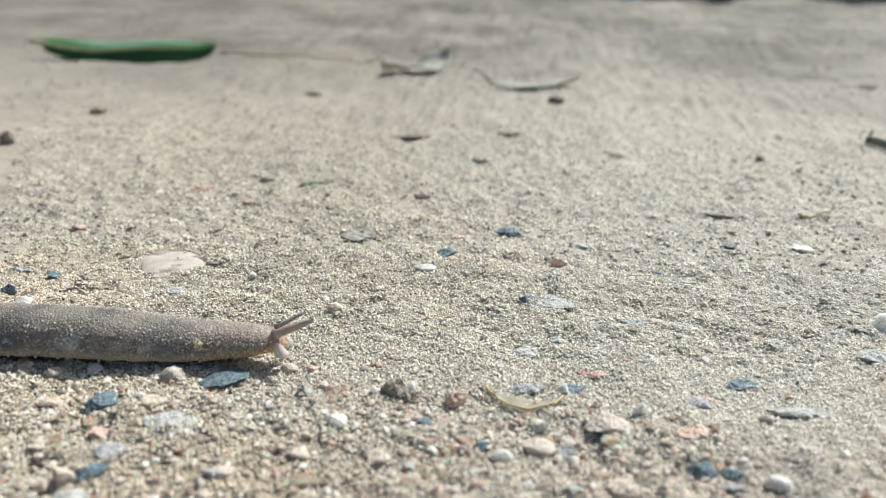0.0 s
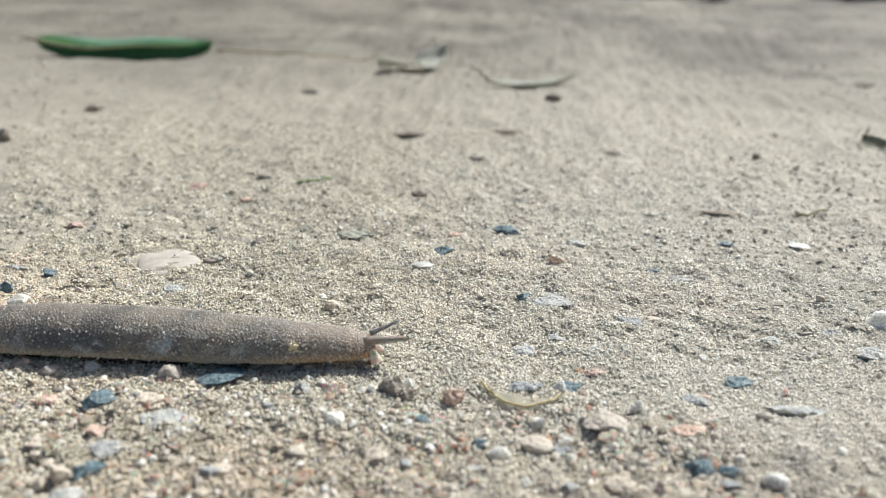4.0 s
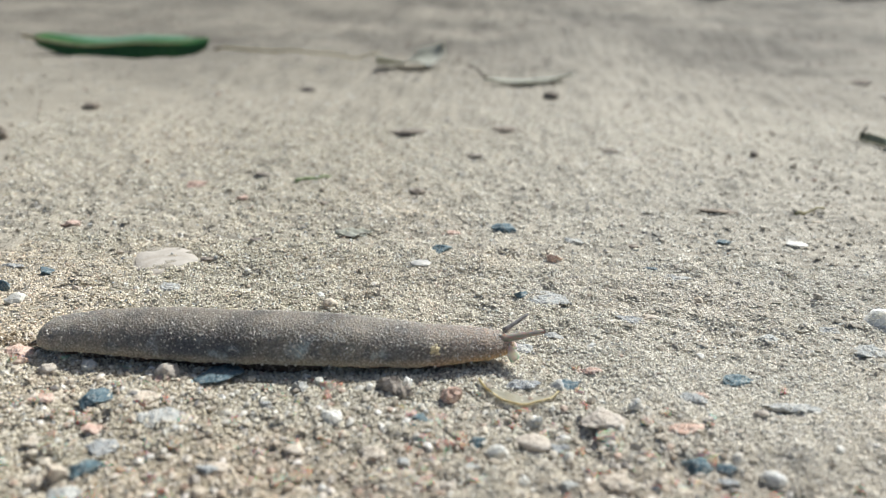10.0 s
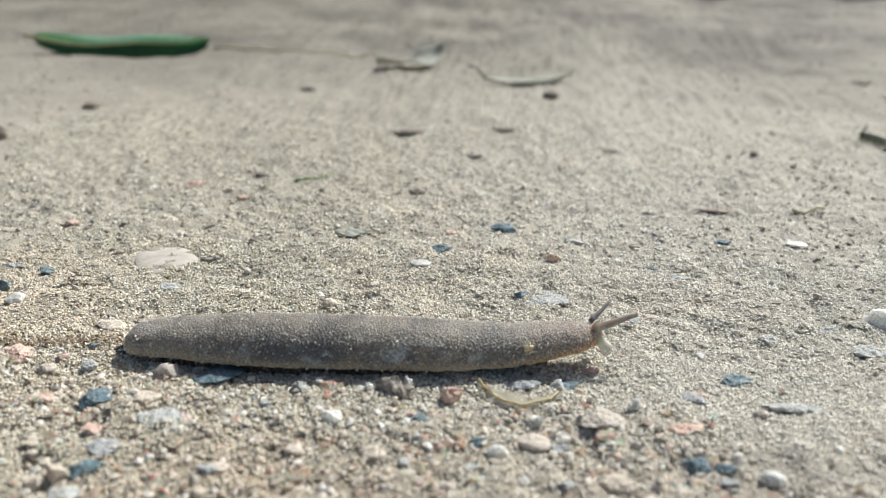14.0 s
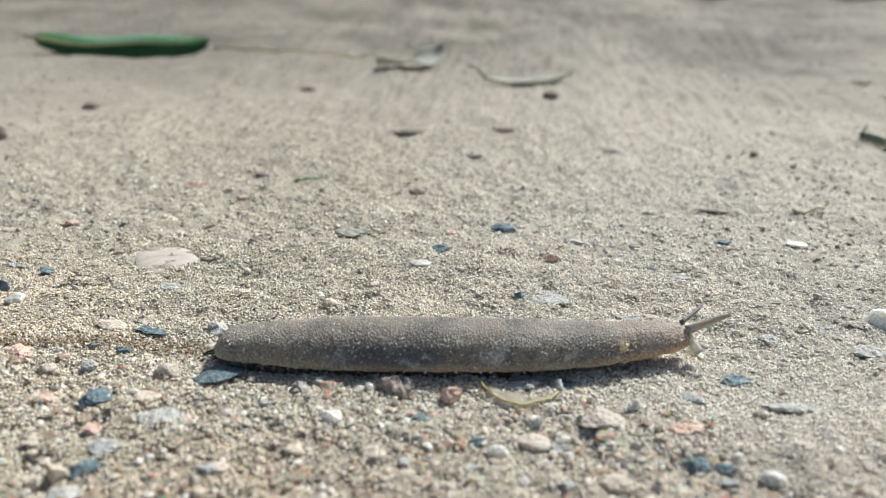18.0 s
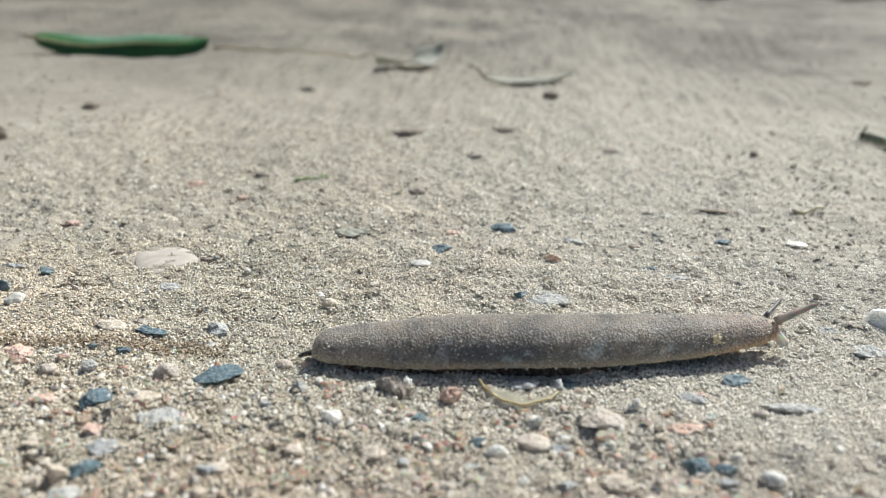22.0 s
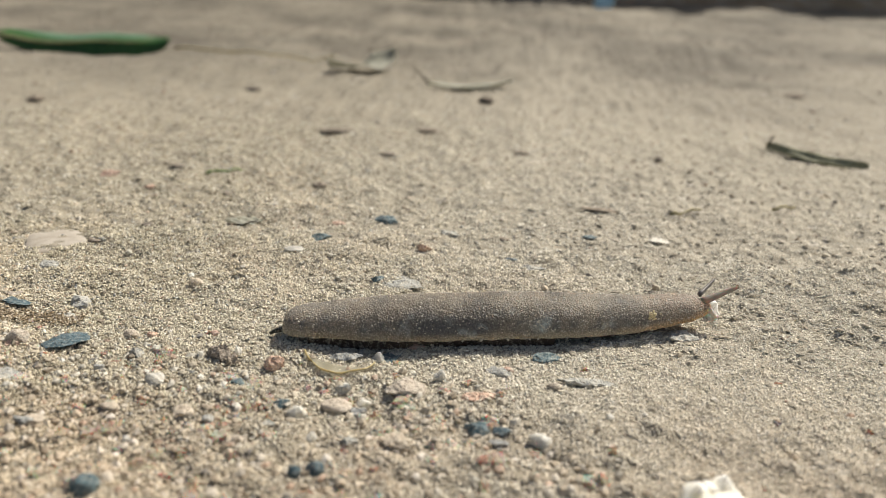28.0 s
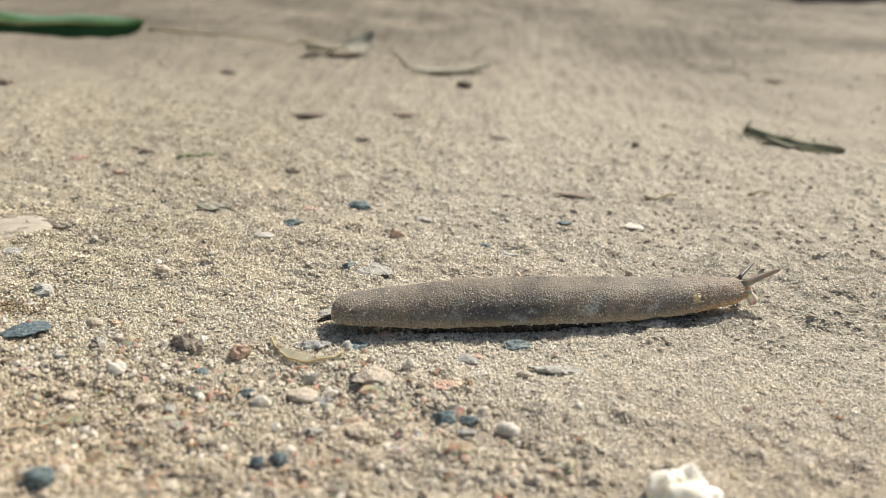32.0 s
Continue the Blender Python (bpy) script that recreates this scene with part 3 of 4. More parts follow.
DARK_STONES = [
    (-128.5, 199.1, 6.4, 5.1, 1.6), (-58.0, 248.7, 6.3, 5.0, 1.6), (-4.6, 174.5, 11.4, 5.9, 0.6), (28.1, 181.0, 8.8, 6.0, 0.6), (104.5, 157.5, 2.4, 1.9, 1.3), (61.3, 157.0, 5.2, 4.0, 0.4), (6.7, 107.4, 3.8, 3.0, 0.9), (-15.2, 96.4, 2.8, 2.2, 0.5), (81.3, 102.0, 9.6, 2.6, 0.3), (-22.6, 67.0, 2.9, 1.9, 0.3), (57.4, 74.0, 2.4, 1.9, 0.3), (-36.8, 116.9, 4.0, 2.8, 0.3), (45.4, 241.7, 6.0, 4.8, 1.9), (-131.2, 146.1, 4.3, 3.4, 3.6), (-29.5, 55.8, 2.5, 1.7, 0.3), (188.8, 299.7, 10.4, 8.3, 1.9), (19.8, 141.0, 5.0, 3.6, 0.4)]


# ---- stones ----
def hull_stone(seed, angular):
    """A unit stone: the hull of scattered points, its edges worn."""
    rng = np.random.RandomState(seed)
    bm = bmesh.new()
    for _ in range(15 if angular else 26):
        p = rng.normal(size=3)
        p /= np.linalg.norm(p)
        bm.verts.new(p * rng.uniform(0.82, 1.0))
    bmesh.ops.convex_hull(bm, input=bm.verts)
    loose = [v for v in bm.verts if not v.link_faces]
    bmesh.ops.delete(bm, geom=loose, context="VERTS")
    if not angular:
        bmesh.ops.subdivide_edges(bm, edges=bm.edges, cuts=1, use_grid_fill=True, smooth=0.6)
        bmesh.ops.triangulate(bm, faces=bm.faces)
    else:
        bmesh.ops.bevel(bm, geom=bm.edges[:], offset=0.05, segments=1, affect="EDGES", profile=0.5)
        bmesh.ops.triangulate(bm, faces=bm.faces)
        bmesh.ops.subdivide_edges(bm, edges=[e for e in bm.edges if e.calc_length() > 0.35], cuts=1)
        bmesh.ops.triangulate(bm, faces=bm.faces)
    roughen(bm, 0.22 if angular else 0.20, seed)
    lo = [min(v.co[k] for v in bm.verts) for k in range(3)]
    hi = [max(v.co[k] for v in bm.verts) for k in range(3)]
    for v in bm.verts:
        for k in range(3):
            v.co[k] = (v.co[k] - (lo[k] + hi[k]) / 2) * 2 / (hi[k] - lo[k])
    for f in bm.faces:
        f.smooth = not angular
    return bm


def roughen(bm, amount, seed):
    for v in bm.verts:
        k = noise.noise(v.co * 2.3 + Vector((seed, 0, 0))) + 0.5 * noise.noise(v.co * 5.1 + Vector((0, seed, 0)))
        v.co *= 1 + amount * k


def bed(x, y, w, d, h):
    """The height on which a stone of that footprint comes to lie."""
    a, b = np.meshgrid(np.linspace(-0.4, 0.4, 5), np.linspace(-0.4, 0.4, 5))
    z = height(x + a * w, y + b * d)
    high = 0.15 if h < 0.25 * w else 0.45
    return float((1 - high) * z.mean() + high * z.max()) + 0.0002


def stone(name, label, category, group, row, material, seed, angular):
    """A stone of that width, depth and height shown (millimetres), bedded in the sand."""
    x, y, w, d, h = (v / 1000 for v in row)
    w, d, h = w * 1.1, d * 1.1, h * 1.05
    bm = hull_stone(seed, angular)
    tall = h / 0.55
    for v in bm.verts:
        v.co = Vector((v.co.x * w / 2, v.co.y * d / 2, v.co.z * tall / 2))
    # chipped, gritty surface
    for _ in range(2):
        bmesh.ops.subdivide_edges(bm, edges=[e for e in bm.edges if e.calc_length() > 0.00045], cuts=1)
        bmesh.ops.triangulate(bm, faces=bm.faces)
    chip = (0.16 if angular else 0.13) / 1000 * min(1.0, w / 0.003)
    if material not in (SLATE, WHITE, CHALK):
        chip *= 1.6
    off = Vector((seed * 0.37, seed * 0.11, 0.0))
    for v in bm.verts:
        v.co += chip * (noise.noise_vector(v.co * 900 + off) + 0.6 * noise.noise_vector(v.co * 2300 + off))
    me = bpy.data.meshes.new(name)
    bm.to_mesh(me)
    bm.free()
    me.materials.append(material)
    ob = new(name, me)
    rng = random.Random(seed)
    ob.matrix_world = pose(x, y, bed(x, y, w, d, h) + h - tall / 2, rng.uniform(-4, 4), rng.uniform(-5, 5), rng.uniform(-14, 14))
    return tagged(ob, label, category, group)


def stones():
    for k, row in enumerate(SLATE_STONES):
        stone("slate_chip", "angular dark blue-grey slate chip bedded in sand", "stone chip", "blue slate chips", row, SLATE, 100 + k, True)
    for k, row in enumerate(GREY_STONE_STONES + MORE_GREY_STONES):
        if k in (1, 2):
            stone("soil_clod", "crumbly brown clod of dried soil on the sand", "clod", "brown clods", row, CLOD, 200 + k, True)
            continue
        if k in (0, 18):
            stone("cream_pebble", "rough cream and tan pebble on the sand", "pebble", "cream pebbles", row, CREAM, 200 + k, False)
            continue
        stone("grey_stone", "flat worn grey stone fragment sunk in sand", "stone", "grey stones", row, GREY, 200 + k, True)
    for k, row in enumerate(WHITE_STONES):
        if k == 2:
            continue
        if k in (3, 10, 11):
            stone("grey_stone", "pale whitish-grey stone patch flush with the sand", "stone", "grey stones", row, GREY, 300 + k, True)
            continue
        if k == 16:
            stone("cream_pebble", "flat pale tan translucent pebble sunk in sand", "pebble", "cream pebbles", row, CREAM, 300 + k, False)
            continue
        stone("white_pebble", "small translucent white quartz pebble on the sand", "pebble", "white pebbles", row, WHITE, 300 + k, k % 3 != 1)
    for k, row in enumerate(CREAM_STONES):
        stone("cream_pebble", "rough cream and tan pebble on the sand", "pebble", "cream pebbles", row, CREAM, 400 + k, k % 3 != 1)
    for k, row in enumerate(PINK_STONES):
        stone("pink_pebble", "rough reddish-pink stone pebble on the sand", "pebble", "pink pebbles", row, PINK, 500 + k, True)
    for k, row in enumerate(DARK_STONES):
        stone("soil_clod", "small dark brown clod of dried soil", "clod", "dark clods", row, DARK, 600 + k, False)
    for k, row in enumerate([(36.3, -14.7, 2.4, 2.0, 1.2), (11.2, -23.1, 3.4, 2.8, 1.4), (34.0, -15.5, 1.5, 1.2, 0.9)]):
        stone("slate_pebble", "rounded dark grey slate pebble on the sand", "pebble", "dark pebbles", row, SLATE, 700 + k, False)

    flake = stone("white_flake", "jagged flat milky-white flake on the sand", "flake", "", (94.6, 41.0, 5.6, 3.2, 2.5), CHALK, 811, True)
    for v in flake.data.vertices:
        v.co *= 1 + 0.12 * noise.noise(v.co * 700)


stones()


def plate_stone():
    """The flat beige plate with a pointed front."""
    bm = bmesh.new()
    rim = []
    corners = ((-7.4, 1.5), (-4.4, -2.9), (-2.4, -6.0), (0.6, -8.0), (2.6, -7.0), (3.4, -4.6), (5.2, -2.4), (7.0, 0.6), (3.6, 4.8), (0.0, 6.4), (-3.6, 4.9))
    for k in range(44):
        a = 2 * math.pi * k / 44
        way = Vector((math.cos(a), math.sin(a)))
        reach = 3.0
        for p, q in zip(corners, corners[1:] + corners[:1]):
            p, edge = Vector(p), Vector((q[0] - p[0], q[1] - p[1]))
            cross = way.x * edge.y - way.y * edge.x
            if abs(cross) > 1e-6:
                far, along = (p.x * edge.y - p.y * edge.x) / cross, (p.x * way.y - p.y * way.x) / cross
                if far > 0 and 0 <= along <= 1:
                    reach = far
        reach *= 1 + 0.035 * noise.noise((math.cos(a) * 3, math.sin(a) * 3, 4.0))
        rim.append((reach * way.x, reach * way.y))
    rings = []
    for grow, z in ((1.03, -0.8), (1.0, 0.05), (0.95, 0.32), (0.6, 0.5)):
        rings.append([bm.verts.new((x * grow / 1000, y * grow / 1000, z / 1000)) for x, y in rim])
    for a, b in zip(rings, rings[1:]):
        for k in range(44):
            bm.faces.new((a[k], a[(k + 1) % 44], b[(k + 1) % 44], b[k]))
    top = bm.verts.new((0, 0, 0.00055))
    for k in range(44):
        bm.faces.new((rings[-1][k], rings[-1][(k + 1) % 44], top))
    for f in bm.faces:
        f.smooth = True
    me = bpy.data.meshes.new("beige_stone")
    bm.to_mesh(me)
    me.materials.append(PLATE)
    ob = new("beige_stone", me)
    ob.matrix_world = pose(-0.0385, 0.0560, bed(-0.0385, 0.056, 0.011, 0.012, 0.004) - 0.0007, 1, -1, -6) @ Matrix.Diagonal((1.08, 1.0, 1.0, 1.0))
    tagged(ob, "flat smooth pale beige stone plate bedded in sand", "stone")


plate_stone()


def chalk_lump():
    """A bright white lump of three joined angular crumbs."""
    bm = bmesh.new()
    for k, (x, y, z, wide, tall) in enumerate(((-1.3, -0.4, 1.4, 4.6, 4.4), (2.2, 0.4, 1.7, 4.0, 5.6), (0.6, -1.0, 0.8, 5.2, 3.6), (3.4, -0.5, 0.6, 4.2, 3.4), (0.6, 0.3, 1.2, 4.2, 4.0), (1.0, -0.7, 0.9, 6.2, 4.4))):
        crumb = hull_stone(820 + k, True)
        for v in crumb.verts:
            narrow = 1 - 0.28 * max(0.0, v.co.z)
            v.co = Vector((v.co.x * wide * narrow / 2 + x, v.co.y * wide * narrow / 2 + y, v.co.z * tall / 2 + z)) / 1000
        me = bpy.data.meshes.new("crumb")
        crumb.to_mesh(me)
        crumb.free()
        bm.from_mesh(me)
        bpy.data.meshes.remove(me)
    bmesh.ops.subdivide_edges(bm, edges=[e for e in bm.edges if e.calc_length() > 0.0005], cuts=1)
    bmesh.ops.triangulate(bm, faces=bm.faces)
    for v in bm.verts:
        v.co += 0.00012 * noise.noise_vector(v.co * 700) + 0.00006 * noise.noise_vector(v.co * 2000)
    for f in bm.faces:
        f.smooth = True
    me = bpy.data.meshes.new("chalk_lump")
    bm.to_mesh(me)
    bm.free()
    me.materials.append(CHALK)
    ob = new("chalk_lump", me)
    ob.matrix_world = pose(0.0840, -0.0150, z_at(0.0840, -0.0150) - 0.0002)
    knit = ob.modifiers.new("knit", "REMESH")
    knit.mode, knit.voxel_size, knit.use_smooth_shade = "VOXEL", 0.00022, True
    tagged(ob, "bright white chalky lump of joined crumbs on the sand", "lump")


chalk_lump()


# ---- leaves and litter ----
def sheet(name, length, width, lift, thick, material, wave=0.0, seed=0, tip=0.5, fold=1.0, point=0.75):
    """A leaf along +x: outline pointed at both ends, lift(u, v) gives its height; two skins and a rim."""
    n, k = 34, 10
    rng = random.Random(seed)
    shift = rng.uniform(0, 6)
    skins = []
    bm = bmesh.new()
    for side in (0, 1):
        rows = []
        for i in range(n + 1):
            u = i / n
            half = width / 2 * max(0.03, math.sin(math.pi * u ** tip) ** point)
            row = []
            for j in range(k + 1):
                v = 2 * j / k - 1
                edge = 1 + wave * math.sin(u * 23 + shift) * abs(v)
                row.append(bm.verts.new(((u - 0.5) * length, v * half * edge * (fold if v < 0 else 1.0), lift(u, v) - side * thick + wave * 0.002 * math.sin(u * 17 + 5 * v + shift))))
            rows.append(row)
        skins.append(rows)
    for side, rows in enumerate(skins):
        for i in range(n):
            for j in range(k):
                q = (rows[i][j], rows[i + 1][j], rows[i + 1][j + 1], rows[i][j + 1])
                bm.faces.new(q if side == 0 else q[::-1])
    rim = [(i, 0) for i in range(n)] + [(n, j) for j in range(k)] + [(n - i, k) for i in range(n)] + [(0, k - j) for j in range(k)]
    for (a, b), (c, d) in zip(rim, rim[1:] + rim[:1]):
        bm.faces.new((skins[0][a][b], skins[1][a][b], skins[1][c][d], skins[0][c][d]))
    for f in bm.faces:
        f.smooth = True
    me = bpy.data.meshes.new(name)
    bm.to_mesh(me)
    bm.free()
    me.materials.append(material)
    return me


def rod(name, points, radius, material, end=0.4, sides=8):
    """A tapered rod through points (metres)."""
    bm = bmesh.new()
    pts = [Vector(p) for p in points]
    rings = []
    for i, p in enumerate(pts):
        way = (pts[min(i + 1, len(pts) - 1)] - pts[max(i - 1, 0)]).normalized()
        a = way.orthogonal().normalized()
        b = way.cross(a)
        r = radius * (1 + (end - 1) * i / (len(pts) - 1))
        rings.append([bm.verts.new(p + r * (math.cos(2 * math.pi * k / sides) * a + math.sin(2 * math.pi * k / sides) * b)) for k in range(sides)])
    for a, b in zip(rings, rings[1:]):
        for k in range(sides):
            bm.faces.new((a[k], a[(k + 1) % sides], b[(k + 1) % sides], b[k]))
    bm.faces.new(rings[0][::-1])
    bm.faces.new(rings[-1])
    bmesh.ops.recalc_face_normals(bm, faces=bm.faces)
    for f in bm.faces:
        f.smooth = True
    me = bpy.data.meshes.new(name)
    bm.to_mesh(me)
    bm.free()
    me.materials.append(material)
    return me


def part(name, me, parent, label=""):
    ob = new(name, me)
    ob.parent = parent
    return tagged(ob, label) if label else ob


def bent_line(a, b, n, sag, seed):
    rng = random.Random(seed)
    a, b = Vector(a), Vector(b)
    return [a.lerp(b, i / n) + Vector((rng.uniform(-1, 1) * sag * 0.3, rng.uniform(-1, 1) * sag * 0.3, sag * math.sin(math.pi * i / n))) for i in range(n + 1)]


def litter():
    # green leaf, arched along its length, near half curled down
    def arch(u, v):
        return 0.0059 + 0.0008 * math.sin(11 * u + 0.6) + 0.0040 * (2 * u - 1) ** 4 + max(0.0, math.sin(math.pi * u)) ** 0.25 * (0.0030 * v if v > 0 else -0.0066 * (-v) ** 0.8)
    leaf = tagged(new("green_leaf"), "fresh glossy dark green leaf curled at its edge on the sand", "leaf")
    leaf.matrix_world = pose(-0.1820, 0.335, z_at(-0.19, 0.335), 0, 0, 8)
    part("blade", sheet("blade", 0.094, 0.036, arch, 0.0006, GREEN, 0.09, 3, 0.95, 0.14, 0.5), leaf)
    part("midrib", rod("midrib", [(-0.052 + 0.09 * i / 12, 0.0, arch(i / 12, 0) + 0.0003) for i in range(13)], 0.0009, STRAW, 0.3), leaf, "pale green midrib and stalk")
    # dry pale leaf with a lifted tip
    def scoop(u, v):
        turned = min(1.0, max(0.0, (u - 0.48) / 0.22))
        return 0.0014 + 0.006 * (u - 0.42) ** 2 * 2.4 + (1 - turned) * 0.0042 * (0.5 - 0.5 * v) + turned * 0.0060 * (0.5 + 0.5 * v)
    dry = tagged(new("dry_leaf"), "pale grey-green dry leaf cupped on the sand", "leaf", "dry leaves")
    dry.matrix_world = pose(-0.0225, 0.318, z_at(-0.022, 0.318), 0, -2, 24)
    part("blade", sheet("blade", 0.036, 0.020, scoop, 0.0004, DRY, 0.1, 5, 0.8), dry)
    part("stalk", rod("stalk", bent_line((0.016, 0.002, 0.004), (0.024, 0.045, 0.011), 6, 0.001, 4), 0.0005, WOOD), dry, "dark thin dried stalk")
    low = tagged(new("dry_leaf"), "narrow pale dry leaf lying flat on the sand", "leaf", "dry leaves")
    low.matrix_world = pose(0.036, 0.272, z_at(0.036, 0.272), 0, 0, 8)
    part("blade", sheet("blade", 0.040, 0.010, lambda u, v: 0.0008 + 0.010 * (u - 0.4) ** 2 + 0.0008 * v * v, 0.0004, DRY, 0.12, 6, 0.9), low)
    part("stalk", rod("stalk", bent_line((-0.019, 0.0, 0.003), (-0.026, 0.016, 0.006), 6, 0.001, 9), 0.0005, WOOD), low, "dark dried stalk")
    curl = tagged(new("curled_leaf"), "olive-brown dry curled leaf strip on the sand", "leaf", "dry leaves")
    curl.matrix_world = pose(0.157, 0.171, z_at(0.157, 0.171), 0, 0, -42)
    part("blade", sheet("blade", 0.034, 0.0046, lambda u, v: 0.0006 + 0.003 * (abs(u - 0.55)) ** 1.5 + 0.0012 * v * v + 0.0007 * v, 0.0004, OLIVE, 0.06, 8, 0.9), curl)
    part("stalk", rod("stalk", bent_line((-0.016, 0.0, 0.0025), (-0.0165, 0.004, 0.0055), 5, 0.0006, 8), 0.0005, WOOD), curl, "dark broken stalk")
    # stem lying behind
    stem = new("grass_stalk", rod("grass_stalk", [(x, y, z_at(x, y) + 0.0012) for x, y in ((-0.135 + 0.09 * i / 14, 0.345 + 0.010 * i / 14) for i in range(15))], 0.0007, STRAW, 0.6))
    tagged(stem, "thin pale straw-coloured dry grass stalk on the sand", "grass")
    # crescent husk: a thin cupped shell with a golden rim
    husk = tagged(new("seed_husk"), "curved translucent yellow seed husk on the sand", "husk")
    outer, inner = [], []
    for i in range(21):
        f = i / 20
        x = 0.0276 + 0.0115 * f
        bow = math.sin(math.pi * f) ** 0.8
        low, high = 0.0138 - 0.0014 * f - 0.0044 * bow, 0.0140 - 0.0012 * f - 0.0017 * bow
        z = z_at(x, low) + 0.00045
        outer.append((x, low, z + 0.0003))
        inner.append((x, high, z_at(x, high) + 0.00035))
    part("shell", strip("shell", outer, inner, 0.0002, HUSK), husk)
    part("rim", rod("rim", [(x, y, z + 0.0001) for x, y, z in outer], 0.00018, RIM, 0.7), husk, "golden brown thickened rim")
    flake = new("leaf_flake", sheet("leaf_flake", 0.0082, 0.0058, lambda u, v: 0.0007 + 0.0001 * v, 0.0002, DRY, 0.12, 11, 1.0))
    flake.matrix_world = pose(-0.0035, 0.0760, z_at(-0.0035, 0.076) + 0.0002, -4, 2, 12)
    tagged(flake, "small pale papery leaf flake on the sand", "leaf flake")
    for k, (a, b, r, mat, name, label) in enumerate((
        ((-0.0262, 0.1115), (-0.0185, 0.1190), 0.00045, BLADE, "grass_bit", "short green bit of grass on the sand"),
        ((0.0985, 0.0986), (0.1068, 0.1036), 0.0004, STRAW, "straw_bit", "short straw bit lying on the sand"),
        ((-0.0060, 0.0712), (0.0016, 0.0768), 0.00022, WOOD, "twig_bit", "thin dark twig fibre on the sand"),
        ((0.1260, 0.1080), (0.1330, 0.1130), 0.0004, STRAW, "straw_bit", "short straw bit lying on the sand"),
    )):
        pts = bent_line((*a, 0), (*b, 0), 7, 0.0005, 30 + k)
        pts = [(p.x, p.y, z_at(p.x, p.y) + r * 0.6 + p.z) for p in pts]
        tagged(new(name, rod(name, pts, r, mat, 0.5)), label, "litter", "dry bits")
    scrap = new("plastic_scrap", sheet("plastic_scrap", 0.024, 0.02, lambda u, v: 0.004 + 0.006 * u + 0.004 * v, 0.0006, PLASTIC, 0.1, 14, 1.0))
    scrap.matrix_world = pose(0.150, 0.885, z_at(0.15, 0.885) + 0.003, 35, 0, 20)
    tagged(scrap, "pale blue crumpled plastic scrap on the ground", "scrap")


def strip(name, outer, inner, sag, material):
    """A thin cupped band between two curves, with two skins."""
    bm = bmesh.new()
    skins = []
    for side in (0, 1):
        rows = []
        for a, b in zip(outer, inner):
            row = []
            for k in range(7):
                f = k / 6
                p = Vector(a).lerp(Vector(b), f)
                row.append(bm.verts.new(p - Vector((0, 0, sag * math.sin(math.pi * f) + side * 0.00012))))
            rows.append(row)
        skins.append(rows)
    n = len(outer) - 1
    for side, rows in enumerate(skins):
        for i in range(n):
            for k in range(6):
                q = (rows[i][k], rows[i + 1][k], rows[i + 1][k + 1], rows[i][k + 1])
                bm.faces.new(q if side else q[::-1])
    edge = [(i, 0) for i in range(n)] + [(n, k) for k in range(6)] + [(n - i, 6) for i in range(n)] + [(0, 6 - k) for k in range(6)]
    for (a, b), (c, d) in zip(edge, edge[1:] + edge[:1]):
        bm.faces.new((skins[0][a][b], skins[1][a][b], skins[1][c][d], skins[0][c][d]))
    bmesh.ops.recalc_face_normals(bm, faces=bm.faces)
    for f in bm.faces:
        f.smooth = True
    me = bpy.data.meshes.new(name)
    bm.to_mesh(me)
    bm.free()
    me.materials.append(material)
    return me


litter()


# ---- the old wall that closes the sandy yard ----
def yard_wall():
    bm = bmesh.new()
    xs, zs = np.linspace(-6, 6, 121), np.concatenate([np.linspace(-0.01, 0.10, 16), np.linspace(0.13, 0.40, 8)])
    front = []
    for z in zs:
        # soil banked up against the foot
        bank = -0.16 * max(0.0, 1 - max(0.0, z + 0.01) / 0.10) ** 2.5
        front.append([bm.verts.new((x, 1.20 + bank - 0.10 * x / 6 + 0.012 * float(swell(x, z, 0.22, 12)) + 0.006 * float(swell(x, z, 0.07, 13)), z)) for x in xs])
    back = [bm.verts.new((x, 1.45, 0.40)) for x in xs]
    foot = [bm.verts.new((x, 1.45, -0.01)) for x in xs]
    rows = front + [back, foot]
    for a, b in zip(rows, rows[1:]):
        for k in range(len(xs) - 1):
            bm.faces.new((a[k], a[k + 1], b[k + 1], b[k]))
    for k in (0, -1):
        bm.faces.new([row[k] for row in rows])
    bmesh.ops.recalc_face_normals(bm, faces=bm.faces)
    me = bpy.data.meshes.new("wall_north")
    bm.to_mesh(me)
    me.materials.append(KERB)
    tagged(new("wall_north", me), "weathered brown earthen yard wall at the edge of the sand", "wall", kind="structure")


yard_wall()


# ---- the slug ----
BODY = 0.0725
JOINTS = 15
LINE_X = [-90, -60, -40, -20, 0, 15, 25, 40, 55, 72, 90, 105, 130]
LINE_Y = [16.4, 17.1, 17.4, 17.8, 18.3, 18.9, 20.0, 22.5, 25.4, 29.6, 34.3, 38.6, 46.0]


def line_y(x):
    """Smoothed sideways place of the slug's track, all in metres."""
    x = np.asarray(x) * 1000
    return sum(np.interp(x + d, LINE_X, LINE_Y) for d in (-9, -6, -3, 0, 3, 6, 9)) / 7000


TRACK_X = np.arange(-0.09, 0.13, 0.0005)
TRACK_Y = line_y(TRACK_X)
TRACK_S = np.concatenate([[0], np.cumsum(np.hypot(np.diff(TRACK_X), np.diff(TRACK_Y)))])
